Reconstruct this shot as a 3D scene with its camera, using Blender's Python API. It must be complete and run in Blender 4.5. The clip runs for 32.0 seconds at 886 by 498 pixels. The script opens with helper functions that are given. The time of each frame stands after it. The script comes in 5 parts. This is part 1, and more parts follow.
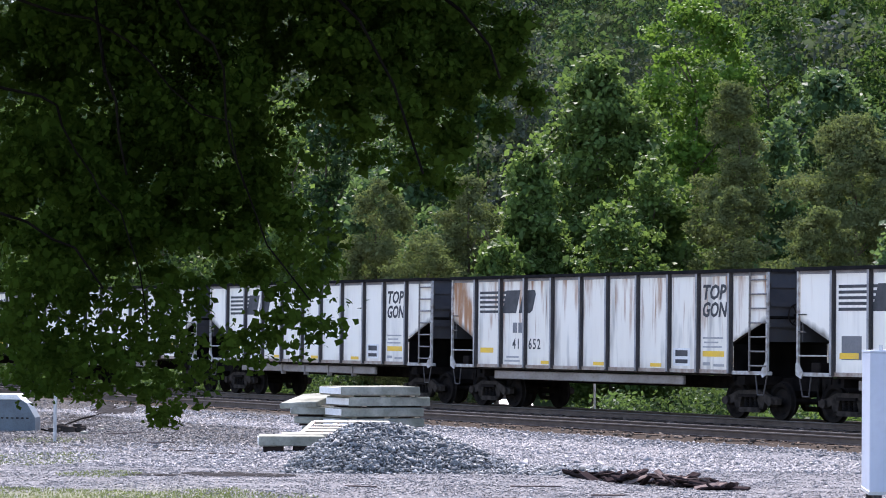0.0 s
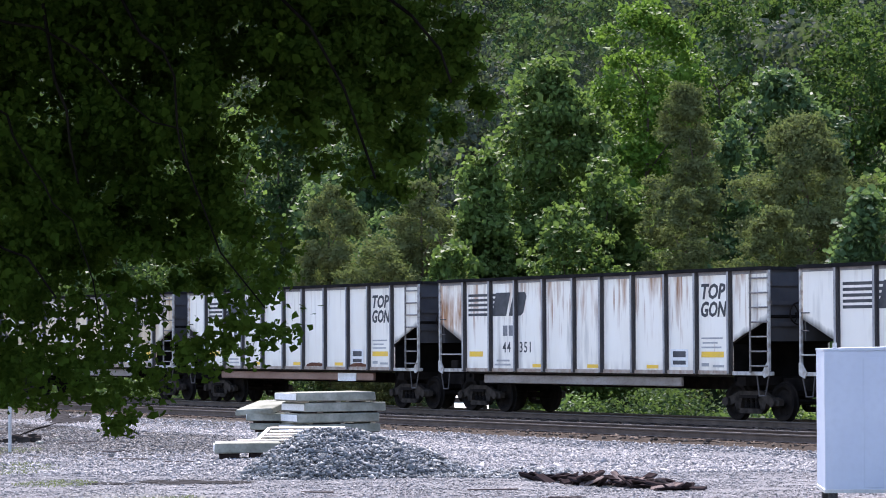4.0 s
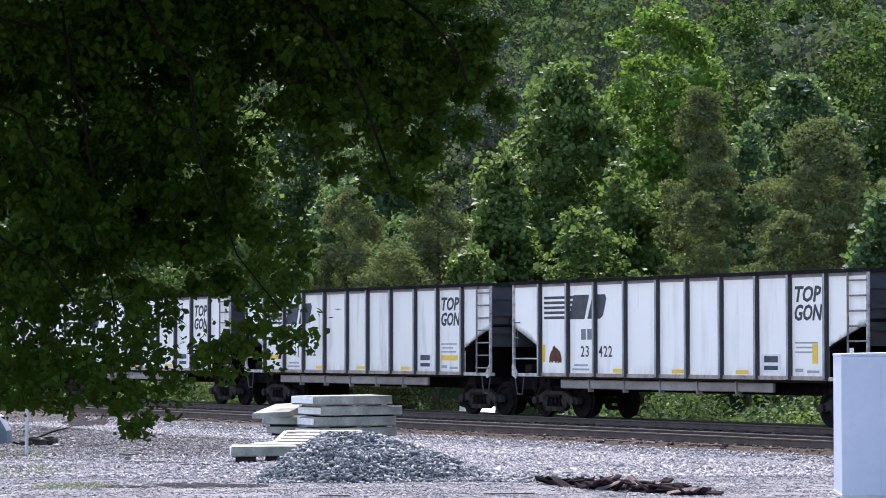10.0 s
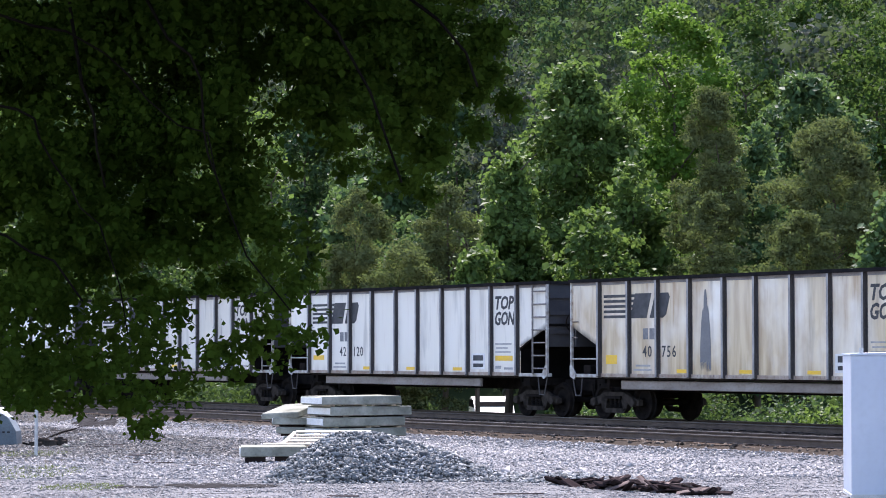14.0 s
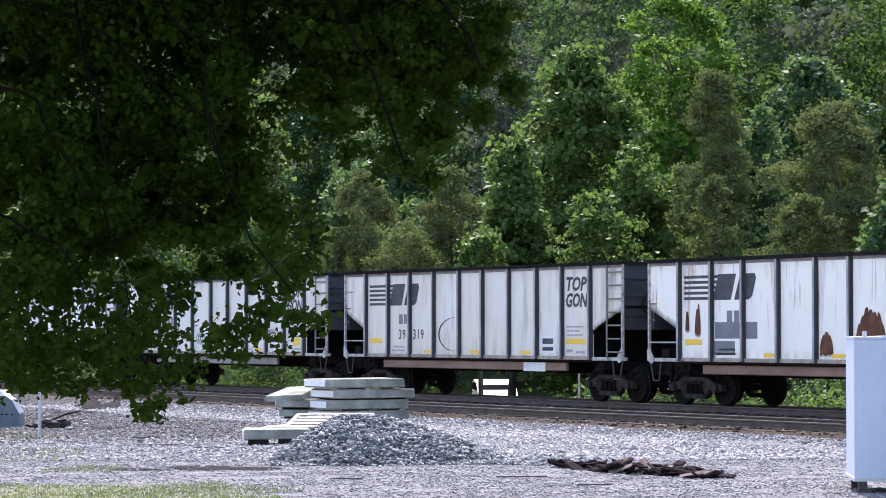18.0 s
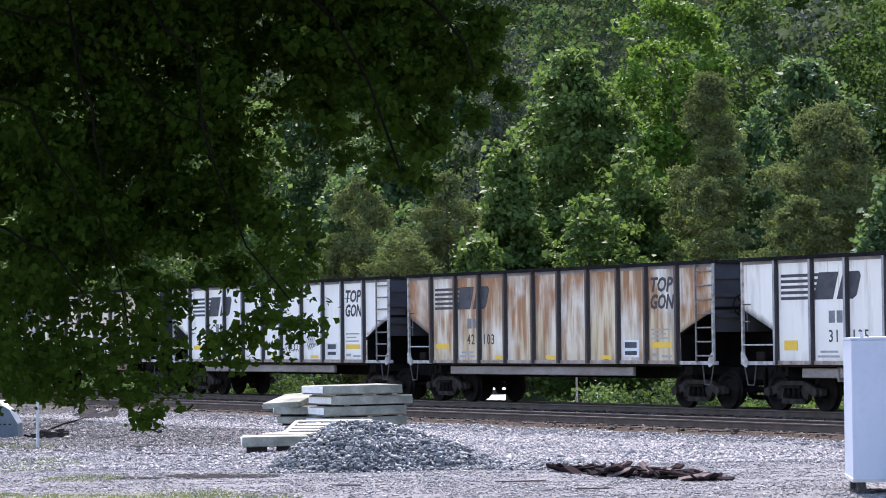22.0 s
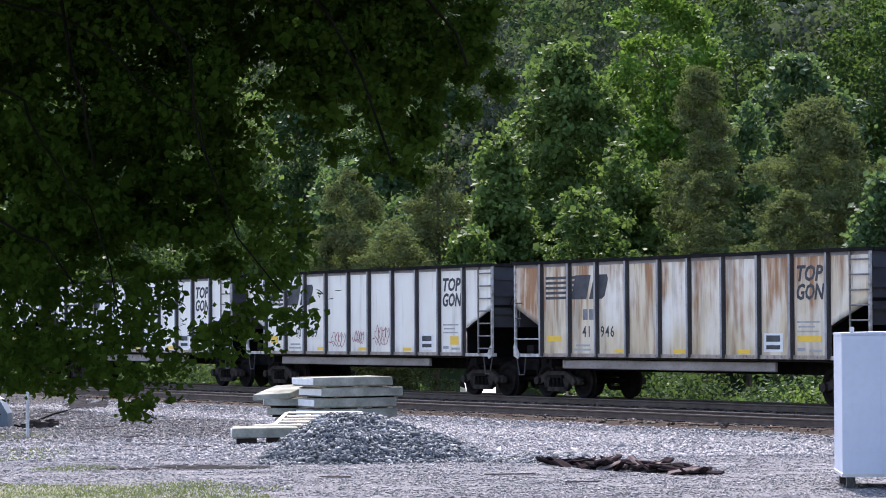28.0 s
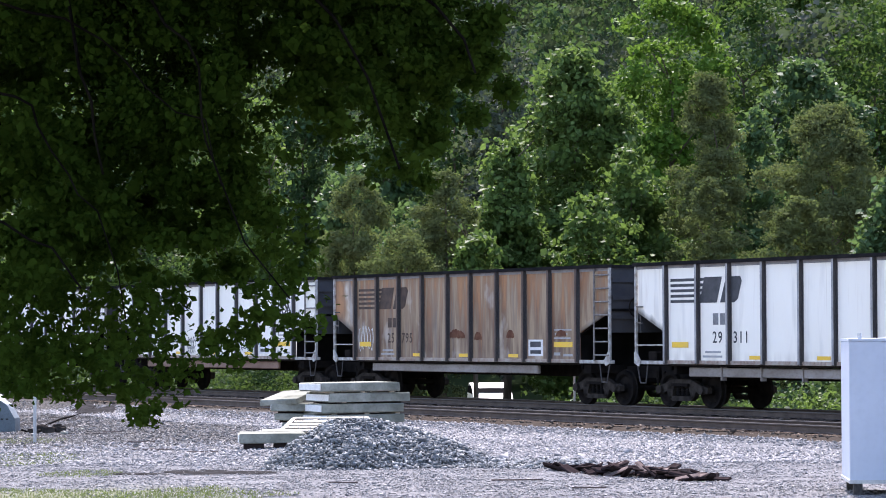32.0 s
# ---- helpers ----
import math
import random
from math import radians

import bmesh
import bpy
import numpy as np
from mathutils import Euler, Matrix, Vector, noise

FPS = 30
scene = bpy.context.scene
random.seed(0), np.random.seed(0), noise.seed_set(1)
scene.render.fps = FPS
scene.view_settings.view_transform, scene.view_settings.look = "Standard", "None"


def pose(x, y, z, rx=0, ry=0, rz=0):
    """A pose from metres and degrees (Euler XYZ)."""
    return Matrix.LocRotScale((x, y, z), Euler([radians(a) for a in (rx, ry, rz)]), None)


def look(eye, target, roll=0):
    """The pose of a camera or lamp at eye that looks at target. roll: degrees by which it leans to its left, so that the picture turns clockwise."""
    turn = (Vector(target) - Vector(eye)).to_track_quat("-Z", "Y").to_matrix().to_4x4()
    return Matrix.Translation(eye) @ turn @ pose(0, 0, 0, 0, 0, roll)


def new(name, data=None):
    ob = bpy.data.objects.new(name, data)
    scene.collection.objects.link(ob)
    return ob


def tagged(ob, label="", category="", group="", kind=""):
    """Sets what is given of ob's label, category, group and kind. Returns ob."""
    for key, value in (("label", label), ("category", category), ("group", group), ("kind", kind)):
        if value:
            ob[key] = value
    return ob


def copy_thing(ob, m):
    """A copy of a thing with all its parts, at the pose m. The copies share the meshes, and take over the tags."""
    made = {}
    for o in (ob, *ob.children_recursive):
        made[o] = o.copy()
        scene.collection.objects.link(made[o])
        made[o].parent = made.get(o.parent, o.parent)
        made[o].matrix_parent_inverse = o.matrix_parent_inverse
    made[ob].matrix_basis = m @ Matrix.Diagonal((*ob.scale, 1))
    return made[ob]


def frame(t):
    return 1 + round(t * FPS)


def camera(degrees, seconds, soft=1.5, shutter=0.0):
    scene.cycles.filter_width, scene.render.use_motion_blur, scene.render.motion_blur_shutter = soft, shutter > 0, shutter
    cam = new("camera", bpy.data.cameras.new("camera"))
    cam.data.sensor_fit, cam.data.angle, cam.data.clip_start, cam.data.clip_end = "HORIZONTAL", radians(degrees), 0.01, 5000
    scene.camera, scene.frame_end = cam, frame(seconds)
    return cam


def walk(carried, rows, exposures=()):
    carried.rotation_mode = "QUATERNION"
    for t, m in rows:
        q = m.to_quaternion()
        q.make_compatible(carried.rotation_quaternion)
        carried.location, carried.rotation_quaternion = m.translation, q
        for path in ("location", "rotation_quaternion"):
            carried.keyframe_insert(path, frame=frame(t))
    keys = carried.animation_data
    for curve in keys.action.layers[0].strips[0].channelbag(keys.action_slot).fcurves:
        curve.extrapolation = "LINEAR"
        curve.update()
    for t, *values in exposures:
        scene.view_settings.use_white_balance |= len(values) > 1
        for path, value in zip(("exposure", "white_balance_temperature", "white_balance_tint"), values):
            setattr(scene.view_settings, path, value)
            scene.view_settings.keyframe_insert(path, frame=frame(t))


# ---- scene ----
cam = camera(18.2, 32.0, soft=0.95)

# camera path: seconds, heading to the left of +Y, tilt, roll (degrees); the eye stands still
EYE = (0.0, 0.0, 1.853)
TURNS = [
    (0, 59.991, 1.889, 0.623), (0.5, 60.011, 1.959, 0.277), (1, 60.014, 1.990, -0.024), (1.5, 59.964, 1.991, -0.036),
    (2, 59.669, 1.989, 0.025), (2.5, 59.508, 1.992, -0.120), (3, 59.281, 1.987, -0.155), (3.5, 59.061, 1.969, -0.173),
    (5.5, 59.033, 2.000, -0.281), (6, 59.048, 2.037, -0.277), (6.5, 59.042, 2.037, -0.261), (7, 59.047, 2.019, -0.326),
    (7.5, 59.050, 1.999, -0.326), (8, 59.076, 1.980, -0.253), (8.5, 59.105, 1.985, -0.230), (9, 59.203, 2.009, -0.129),
    (9.5, 59.328, 2.077, 0.008), (10, 59.377, 2.061, -0.045), (10.5, 59.418, 2.066, 0.040), (11, 59.504, 2.062, 0.077),
    (11.5, 59.534, 2.055, 0.062), (12, 59.533, 2.068, 0.106), (12.5, 59.574, 2.057, -0.023), (13, 59.573, 2.074, -0.044),
    (13.5, 59.562, 2.080, -0.206), (14, 59.567, 2.065, -0.107), (14.5, 59.569, 2.027, -0.118), (16.5, 59.583, 1.795, -0.063),
    (17, 59.577, 1.715, -0.259), (17.5, 59.608, 1.700, -0.177), (18, 59.636, 1.711, -0.033), (18.5, 59.629, 1.697, -0.047),
    (19, 59.622, 1.684, -0.178), (19.5, 59.600, 1.695, -0.455), (20, 59.555, 1.733, -0.549), (20.5, 59.562, 1.788, -0.612),
    (21, 59.562, 1.832, -0.716), (21.5, 59.564, 1.825, -0.640), (22, 59.559, 1.822, -0.645), (22.5, 59.579, 1.821, -0.640),
    (23, 59.627, 1.848, -0.394), (23.5, 59.671, 1.818, -0.532), (24, 59.686, 1.793, -0.556), (24.5, 59.714, 1.754, -0.300),
    (25, 59.718, 1.706, -0.228), (25.5, 59.713, 1.627, -0.133), (27.5, 59.526, 1.712, -0.452), (28, 59.376, 1.664, -0.299),
    (28.5, 59.406, 1.576, -0.312), (29, 59.411, 1.659, -0.284), (29.5, 59.420, 1.772, -0.335), (30, 59.442, 1.749, -0.446),
    (30.5, 59.439, 1.744, -0.247), (31, 59.471, 1.743, 0.077), (31.5, 59.497, 1.759, -0.037), (32, 59.529, 1.782, -0.207),
   
]


def aim(yaw, tilt, roll):
    a, b = radians(yaw), radians(tilt)
    return look(EYE, (EYE[0] - math.sin(a) * math.cos(b), EYE[1] + math.cos(a) * math.cos(b), EYE[2] + math.sin(b)), roll)


walk(cam, [(t, aim(y, p, r)) for t, y, p, r in TURNS], [(0, 1.84, 6430, 20), (6, 1.90, 6430, 20), (10, 1.88, 6430, 20), (12, 1.76, 6430, 20), (14, 1.91, 6430, 20), (16, 1.84, 6430, 20), (17, 1.75, 6430, 20), (18, 1.98, 6430, 20), (19, 2.14, 6430, 20), (20, 2.04, 6430, 20), (21, 1.92, 6430, 20), (25, 1.86, 6430, 20), (29, 1.72, 6430, 20), (30, 1.80, 6430, 20), (31, 1.74, 6430, 20), (32, 1.95, 6430, 20)])

# ---- world and sun ----
SUN_AZ, SUN_EL = radians(-61), radians(50)
world = bpy.data.worlds.new("sky")
scene.world = world
world.use_nodes = True
wn = world.node_tree.nodes
sky = wn.new("ShaderNodeTexSky")
sky.sky_type = "NISHITA"
sky.sun_disc = False
sky.sun_elevation, sky.sun_rotation = SUN_EL, SUN_AZ
sky.air_density, sky.dust_density = 1.0, 1.6
world.node_tree.links.new(sky.outputs[0], wn["Background"].inputs[0])
wn["Background"].inputs[1].default_value = 0.15
sun = new("sun", bpy.data.lights.new("sun", "SUN"))
sun.data.energy, sun.data.angle, sun.data.color = 3.8, radians(0.6), (1.0, 0.965, 0.92)
sun.matrix_world = look((100 * math.sin(SUN_AZ) * math.cos(SUN_EL), 100 * math.cos(SUN_AZ) * math.cos(SUN_EL), 100 * math.sin(SUN_EL)), (0, 0, 0))



# ---- materials ----
def mat(name, colour, rough=0.8, metal=0.0):
    m = bpy.data.materials.new(name)
    m.use_nodes = True
    b = m.node_tree.nodes["Principled BSDF"]
    b.inputs["Base Color"].default_value = (*colour, 1)
    b.inputs["Roughness"].default_value = rough
    b.inputs["Metallic"].default_value = metal
    b.inputs["Specular IOR Level"].default_value = 0.3 if rough < 0.85 else 0.0
    return m


def node(m, kind, **sets):
    n = m.node_tree.nodes.new(kind)
    for k, v in sets.items():
        n.inputs[k.replace("_", " ")].default_value = v
    return n


def link(m, a, b):
    m.node_tree.links.new(a, b)


def mixed(m, fac, a, b):
    """A colour mix; a, b and fac are sockets or values."""
    n = m.node_tree.nodes.new("ShaderNodeMix")
    n.data_type = "RGBA"
    for sock, v in ((n.inputs[0], fac), (n.inputs[6], a), (n.inputs[7], b)):
        if isinstance(v, bpy.types.NodeSocket):
            link(m, v, sock)
        elif isinstance(v, tuple):
            sock.default_value = (*v, 1)
        else:
            sock.default_value = v
    return n.outputs[2]


def maths(m, op, a, b=0.5):
    n = m.node_tree.nodes.new("ShaderNodeMath")
    n.operation = op
    for sock, v in ((n.inputs[0], a), (n.inputs[1], b)):
        if isinstance(v, bpy.types.NodeSocket):
            link(m, v, sock)
        else:
            sock.default_value = v
    return n.outputs[0]


def spread(m, value, lo, hi):
    n = m.node_tree.nodes.new("ShaderNodeMapRange")
    link(m, value, n.inputs[0])
    for k, v in ((1, lo), (2, hi)):
        if isinstance(v, bpy.types.NodeSocket):
            link(m, v, n.inputs[k])
        else:
            n.inputs[k].default_value = v
    return n.outputs[0]


def noise_tex(m, scale, detail=4.0, stretch=(1, 1, 1), shift=None, coords="Object"):
    tc = m.node_tree.nodes.new("ShaderNodeTexCoord")
    mp = node(m, "ShaderNodeMapping", Scale=stretch)
    link(m, tc.outputs[coords], mp.inputs[0])
    if shift is not None:
        link(m, shift, mp.inputs["Location"])
    n = node(m, "ShaderNodeTexNoise", Scale=scale, Detail=detail)
    link(m, mp.outputs[0], n.inputs["Vector"])
    return n.outputs[0]


def colour_to(m, socket):
    link(m, socket, m.node_tree.nodes["Principled BSDF"].inputs["Base Color"])


def bump(m, height, strength=0.3, distance=0.02):
    n = node(m, "ShaderNodeBump", Strength=strength, Distance=distance)
    link(m, height, n.inputs["Height"])
    link(m, n.outputs[0], m.node_tree.nodes["Principled BSDF"].inputs["Normal"])


def worn(name, a, b, scale=6, rough=0.8, metal=0.0, bumpy=0.2, third=None, stretch=(1, 1, 1)):
    """Two tones by noise at two scales, with fine relief."""
    m = mat(name, a, rough, metal)
    n1 = noise_tex(m, scale, 5, stretch)
    c = mixed(m, spread(m, n1, 0.35, 0.68), a, b)
    n2 = noise_tex(m, scale * 9, 3, stretch)
    c = mixed(m, maths(m, "MULTIPLY", spread(m, n2, 0.45, 0.75), 0.35), c, third or tuple(v * 0.5 for v in b))
    colour_to(m, c)
    bump(m, n2, bumpy, 0.01)
    return m


def car_paint(rust=0.1, tan=0.1, grey=0.1, seed=0.0):
    """Weathered white wagon paint: how much rust, tan dust and grey film it carries."""
    m = mat("wagon_paint", (0.8, 0.8, 0.8), 0.55)
    comb = node(m, "ShaderNodeCombineXYZ", X=seed * 200.0)
    shift = comb.outputs[0]
    tc = m.node_tree.nodes.new("ShaderNodeTexCoord")
    pos = m.node_tree.nodes.new("ShaderNodeSeparateXYZ")
    link(m, tc.outputs["Object"], pos.inputs[0])
    height = spread(m, pos.outputs[2], 1.1, 3.6)
    broad = noise_tex(m, 0.9, 4, (1, 1, 0.7), shift)
    streak = noise_tex(m, 2.4, 5, (2.2, 1, 0.28), shift)
    fine = noise_tex(m, 9, 4, (3, 1, 0.35), shift)
    film = mixed(m, min(1.0, grey), (0.88, 0.835, 0.745), (0.62, 0.595, 0.55))
    c = mixed(m, maths(m, "MULTIPLY", spread(m, fine, 0.5, 0.8), 0.03), film, (0.42, 0.42, 0.42))
    # tan dust, thicker along the bottom and in patches
    dust = maths(m, "ADD", spread(m, broad, 0.28, 0.56), maths(m, "MULTIPLY", maths(m, "SUBTRACT", 1.0, height), 0.35))
    dust = maths(m, "MULTIPLY", dust if tan < 1 else maths(m, "ADD", dust, 0.4), min(1.0, tan))
    n = m.node_tree.nodes.new("ShaderNodeClamp")
    link(m, dust, n.inputs[0])
    c = mixed(m, n.outputs[0], c, mixed(m, spread(m, streak, 0.36, 0.64), *(((0.62, 0.50, 0.32), (0.43, 0.305, 0.17)) if tan < 1 else ((0.32, 0.225, 0.14), (0.105, 0.058, 0.042)))))
    # rust streaks running down from the top chord
    run = maths(m, "ADD", maths(m, "MULTIPLY", streak, 0.75), maths(m, "MULTIPLY", height, 0.20))
    if rust > 0.38:  # the first bay suffers most
        run = maths(m, "ADD", run, maths(m, "MULTIPLY", spread(m, pos.outputs[0], 1.36, 1.30), 0.16))
    edge = 0.68 - 0.34 * min(1.0, rust)
    mask = spread(m, run, edge, edge + 0.17)
    mask = maths(m, "MULTIPLY", mask, spread(m, broad, 0.32, 0.52))
    mask = maths(m, "MULTIPLY", mask, min(1.0, rust * 4))
    c = mixed(m, mask, c, mixed(m, fine, (0.44, 0.21, 0.085), (0.22, 0.10, 0.05)))
    # thin drips of rust below the chord and beside the ribs
    drip = spread(m, noise_tex(m, 3.4, 5, (3.4, 1, 0.16), shift), 0.60, 0.70)
    drip = maths(m, "MULTIPLY", drip, spread(m, maths(m, "ADD", height, maths(m, "MULTIPLY", broad, 0.9)), 0.65, 1.15))
    c = mixed(m, maths(m, "MULTIPLY", drip, min(0.85, 0.04 + 2.3 * rust)), c, mixed(m, fine, (0.40, 0.19, 0.08), (0.22, 0.10, 0.05)))
    # dark runs of grime
    c = mixed(m, maths(m, "MULTIPLY", spread(m, noise_tex(m, 1.7, 6, (1.5, 1, 0.22), shift), 0.57, 0.72), 0.10 + min(0.4, 1.1 * rust + 0.6 * grey)), c, (0.13, 0.12, 0.115))
    # splashed dirt along the sill
    low = spread(m, pos.outputs[2], 1.45, 1.10)
    c = mixed(m, maths(m, "MULTIPLY", maths(m, "MULTIPLY", low, spread(m, streak, 0.35, 0.65)), 0.45), c, (0.24, 0.18, 0.14))
    # coal soot along the sloping edges of the end panels
    for x0, sign in ((0.05, 1.0), (14.92, -1.0)):
        along = maths(m, "MULTIPLY", maths(m, "SUBTRACT", pos.outputs[0], x0), sign)
        over = maths(m, "SUBTRACT", maths(m, "ADD", pos.outputs[2], maths(m, "MULTIPLY", along, 0.42)), 2.41)
        soot = spread(m, maths(m, "ADD", over, maths(m, "MULTIPLY", maths(m, "SUBTRACT", streak, 0.5), 0.25)), 0.17, 0.0)
        soot = maths(m, "MULTIPLY", soot, spread(m, along, 1.36, 1.30))
        c = mixed(m, maths(m, "MULTIPLY", soot, 0.85), c, (0.035, 0.03, 0.028))
    colour_to(m, c)
    bump(m, broad, 0.25, 0.03)
    return m


def leaf_mat(name, a, b, rough=0.8, glow=0.33, gloss=0.08, speck=0.45, shine=0.35):
    m = mat(name, a, rough)
    geo = m.node_tree.nodes.new("ShaderNodeNewGeometry")
    n = noise_tex(m, 0.35, 3)
    f = maths(m, "ADD", maths(m, "MULTIPLY", geo.outputs["Random Per Island"], speck), maths(m, "MULTIPLY", n, 0.6))
    c = mixed(m, f, a, b)
    colour_to(m, c)
    m.node_tree.nodes["Principled BSDF"].inputs["Specular IOR Level"].default_value = gloss
    tr = m.node_tree.nodes.new("ShaderNodeBsdfTranslucent")
    link(m, mixed(m, shine, c, (0.17, 0.27, 0.05)), tr.inputs[0])
    mx = node(m, "ShaderNodeMixShader", Fac=glow)
    link(m, m.node_tree.nodes["Principled BSDF"].outputs[0], mx.inputs[1])
    link(m, tr.outputs[0], mx.inputs[2])
    link(m, mx.outputs[0], m.node_tree.nodes["Material Output"].inputs[0])
    return m


PAINT = car_paint()
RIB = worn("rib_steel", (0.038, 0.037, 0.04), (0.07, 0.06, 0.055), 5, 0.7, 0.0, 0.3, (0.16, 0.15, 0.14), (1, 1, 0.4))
# post face: worn paint, made paler for the light that falls on it
RIB_FACE = worn("rib_face_lit_paint", (0.40, 0.39, 0.39), (0.19, 0.18, 0.18), 3, 0.7, 0.0, 0.2, (0.08, 0.07, 0.065), (1, 1, 0.5))
RIB_RUST = worn("rib_rust", (0.14, 0.095, 0.075), (0.07, 0.05, 0.042), 3, 0.8, 0.0, 0.2, (0.035, 0.028, 0.025), (1, 1, 0.5))
CHORD_SHADE = worn("chord_shade_grey", (0.20, 0.19, 0.20), (0.30, 0.29, 0.29), 2, 0.8, 0.0, 0.2, (0.10, 0.09, 0.09))
CHORD = worn("black_chord", (0.012, 0.0125, 0.014), (0.024, 0.022, 0.022), 3, 0.9)
END_STEEL = worn("end_steel", (0.030, 0.033, 0.040), (0.05, 0.052, 0.058), 2, 0.6, 0.0, 0.2, (0.06, 0.045, 0.04))
UNDER = worn("underframe", (0.010, 0.0095, 0.0095), (0.024, 0.020, 0.018), 4, 0.9)
TANK_BLACK = worn("deep_black", (0.006, 0.006, 0.006), (0.012, 0.011, 0.011), 3, 0.95)
PIPE = worn("sill_steel", (0.22, 0.19, 0.17), (0.32, 0.29, 0.27), 2, 0.7, 0.0, 0.2, (0.12, 0.08, 0.06), (0.5, 1, 1))
PIPE_RED = worn("red_sill", (0.20, 0.115, 0.085), (0.27, 0.17, 0.13), 2, 0.7, 0.0, 0.2, None, (0.5, 1, 1))
SILL = worn("sill_strip", (0.45, 0.39, 0.33), (0.30, 0.22, 0.17), 4, 0.8)
WHITE_BAR = worn("white_bar", (0.50, 0.49, 0.47), (0.24, 0.21, 0.18), 7, 0.6, 0.0, 0.2, (0.10, 0.08, 0.07))
LADDER_STEEL = worn("ladder_steel", (0.24, 0.23, 0.22), (0.11, 0.09, 0.08), 7, 0.6)
TRUCK_STEEL = worn("truck_steel", (0.024, 0.021, 0.019), (0.06, 0.05, 0.043), 6, 0.85, 0.0, 0.3, (0.02, 0.018, 0.016))
BLACK_MARK = worn("stencil_black", (0.045, 0.047, 0.052), (0.075, 0.075, 0.08), 5, 0.7)
FAINT_DARK = worn("faint_dark_stencil", (0.055, 0.038, 0.03), (0.10, 0.065, 0.048), 4, 0.8)
FADED_MARK = worn("stencil_grey", (0.30, 0.30, 0.30), (0.42, 0.41, 0.40), 5, 0.8)
SOFT_MARK = worn("worn_stencil", (0.16, 0.16, 0.165), (0.24, 0.24, 0.245), 9, 0.8)
GREY_PATCH = worn("grey_patch", (0.155, 0.157, 0.162), (0.20, 0.20, 0.206), 2, 0.7)
RUST_PATCH = worn("rust_patch", (0.10, 0.046, 0.032), (0.17, 0.085, 0.055), 4, 0.9)
YELLOW = worn("yellow_sheeting", (0.86, 0.53, 0.03), (0.74, 0.47, 0.08), 6, 0.5)
PLATE_WHITE = worn("plate_white", (0.78, 0.78, 0.76), (0.65, 0.64, 0.62), 4, 0.6)
INK = worn("paint_marker", (0.05, 0.05, 0.06), (0.09, 0.09, 0.1), 5, 0.8)
INK_RED = worn("red_marker", (0.30, 0.08, 0.09), (0.40, 0.16, 0.16), 5, 0.8)
INK_WHITE = worn("white_marker", (0.75, 0.75, 0.74), (0.6, 0.6, 0.58), 5, 0.8)
RAIL_TOP = worn("rail_steel", (0.10, 0.074, 0.058), (0.06, 0.042, 0.034), 3, 0.8, 0.0, 0.1)
# polished head whose glint is put into a paler matt colour
RAIL_HEAD = worn("rail_head_glint", (0.17, 0.155, 0.145), (0.11, 0.095, 0.085), 3, 0.9, 0.0, 0.05, None, (0.2, 1, 1))
TIE = worn("tie_wood", (0.05, 0.039, 0.032), (0.11, 0.085, 0.067), 3, 0.9, 0.0, 0.5, None, (0.4, 2, 1))
CONCRETE = worn("concrete", (0.30, 0.305, 0.26), (0.13, 0.135, 0.112), 1.7, 0.9, 0.0, 0.3, (0.06, 0.06, 0.05))
SCRAP_PALE = worn("split_bark", (0.17, 0.135, 0.125), (0.11, 0.085, 0.08), 5, 0.9, 0.0, 0.4)
# near black ground tone, which also paints in shading beside the track
DARK_PATCH = worn("dark_patch_tone", (0.016, 0.0155, 0.0158), (0.042, 0.041, 0.042), 6, 0.95)
LUMBER = worn("lumber", (0.56, 0.50, 0.42), (0.42, 0.36, 0.29), 5, 0.8, 0.0, 0.3, None, (0.3, 3, 3))
LUMBER_DARK = worn("old_lumber", (0.020, 0.015, 0.016), (0.042, 0.032, 0.032), 3, 0.9, 0.0, 0.4, None, (0.5, 3, 3))
BOX_PAINT = worn("cabinet_paint", (0.49, 0.54, 0.64), (0.44, 0.49, 0.59), 1.2, 0.4, 0.0, 0.05, (0.40, 0.44, 0.53))
BOX_GREY = worn("cabinet_grey", (0.12, 0.15, 0.175), (0.09, 0.112, 0.13), 3, 0.5)
GALV = worn("galvanised", (0.50, 0.51, 0.52), (0.40, 0.41, 0.42), 8, 0.5, 0.4)
BARK = worn("bark", (0.075, 0.06, 0.048), (0.12, 0.10, 0.08), 6, 0.95, 0.0, 0.8, None, (1, 1, 0.3))
LEAF_MAPLE = leaf_mat("leaf_maple", (0.020, 0.054, 0.012), (0.108, 0.162, 0.043), 0.6, 0.36, 0.10)
LEAF_BRIGHT = leaf_mat("leaf_bright", (0.026, 0.076, 0.008), (0.086, 0.162, 0.018), 0.6, 0.36, 0.08)
LEAF_TEAL = leaf_mat("leaf_teal", (0.011, 0.034, 0.015), (0.050, 0.094, 0.040), 0.6, 0.33, 0.12)
LEAF_DEEP = leaf_mat("leaf_deep", (0.011, 0.034, 0.008), (0.046, 0.088, 0.022), 0.7, 0.3, 0.05)
LEAF_OLIVE = leaf_mat("leaf_olive", (0.066, 0.080, 0.033), (0.135, 0.148, 0.068), 0.9, 0.25, 0.0, 0.15)
LEAF_PALE = leaf_mat("leaf_pale", (0.020, 0.050, 0.022), (0.085, 0.14, 0.06), 0.6, 0.33, 0.08)
LEAF_NEAR = leaf_mat("leaf_near", (0.0145, 0.034, 0.0055), (0.058, 0.099, 0.014), 0.9, 0.34, 0.0, 0.45, 0.12)
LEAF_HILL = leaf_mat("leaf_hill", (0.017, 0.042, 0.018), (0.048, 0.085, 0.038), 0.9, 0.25)
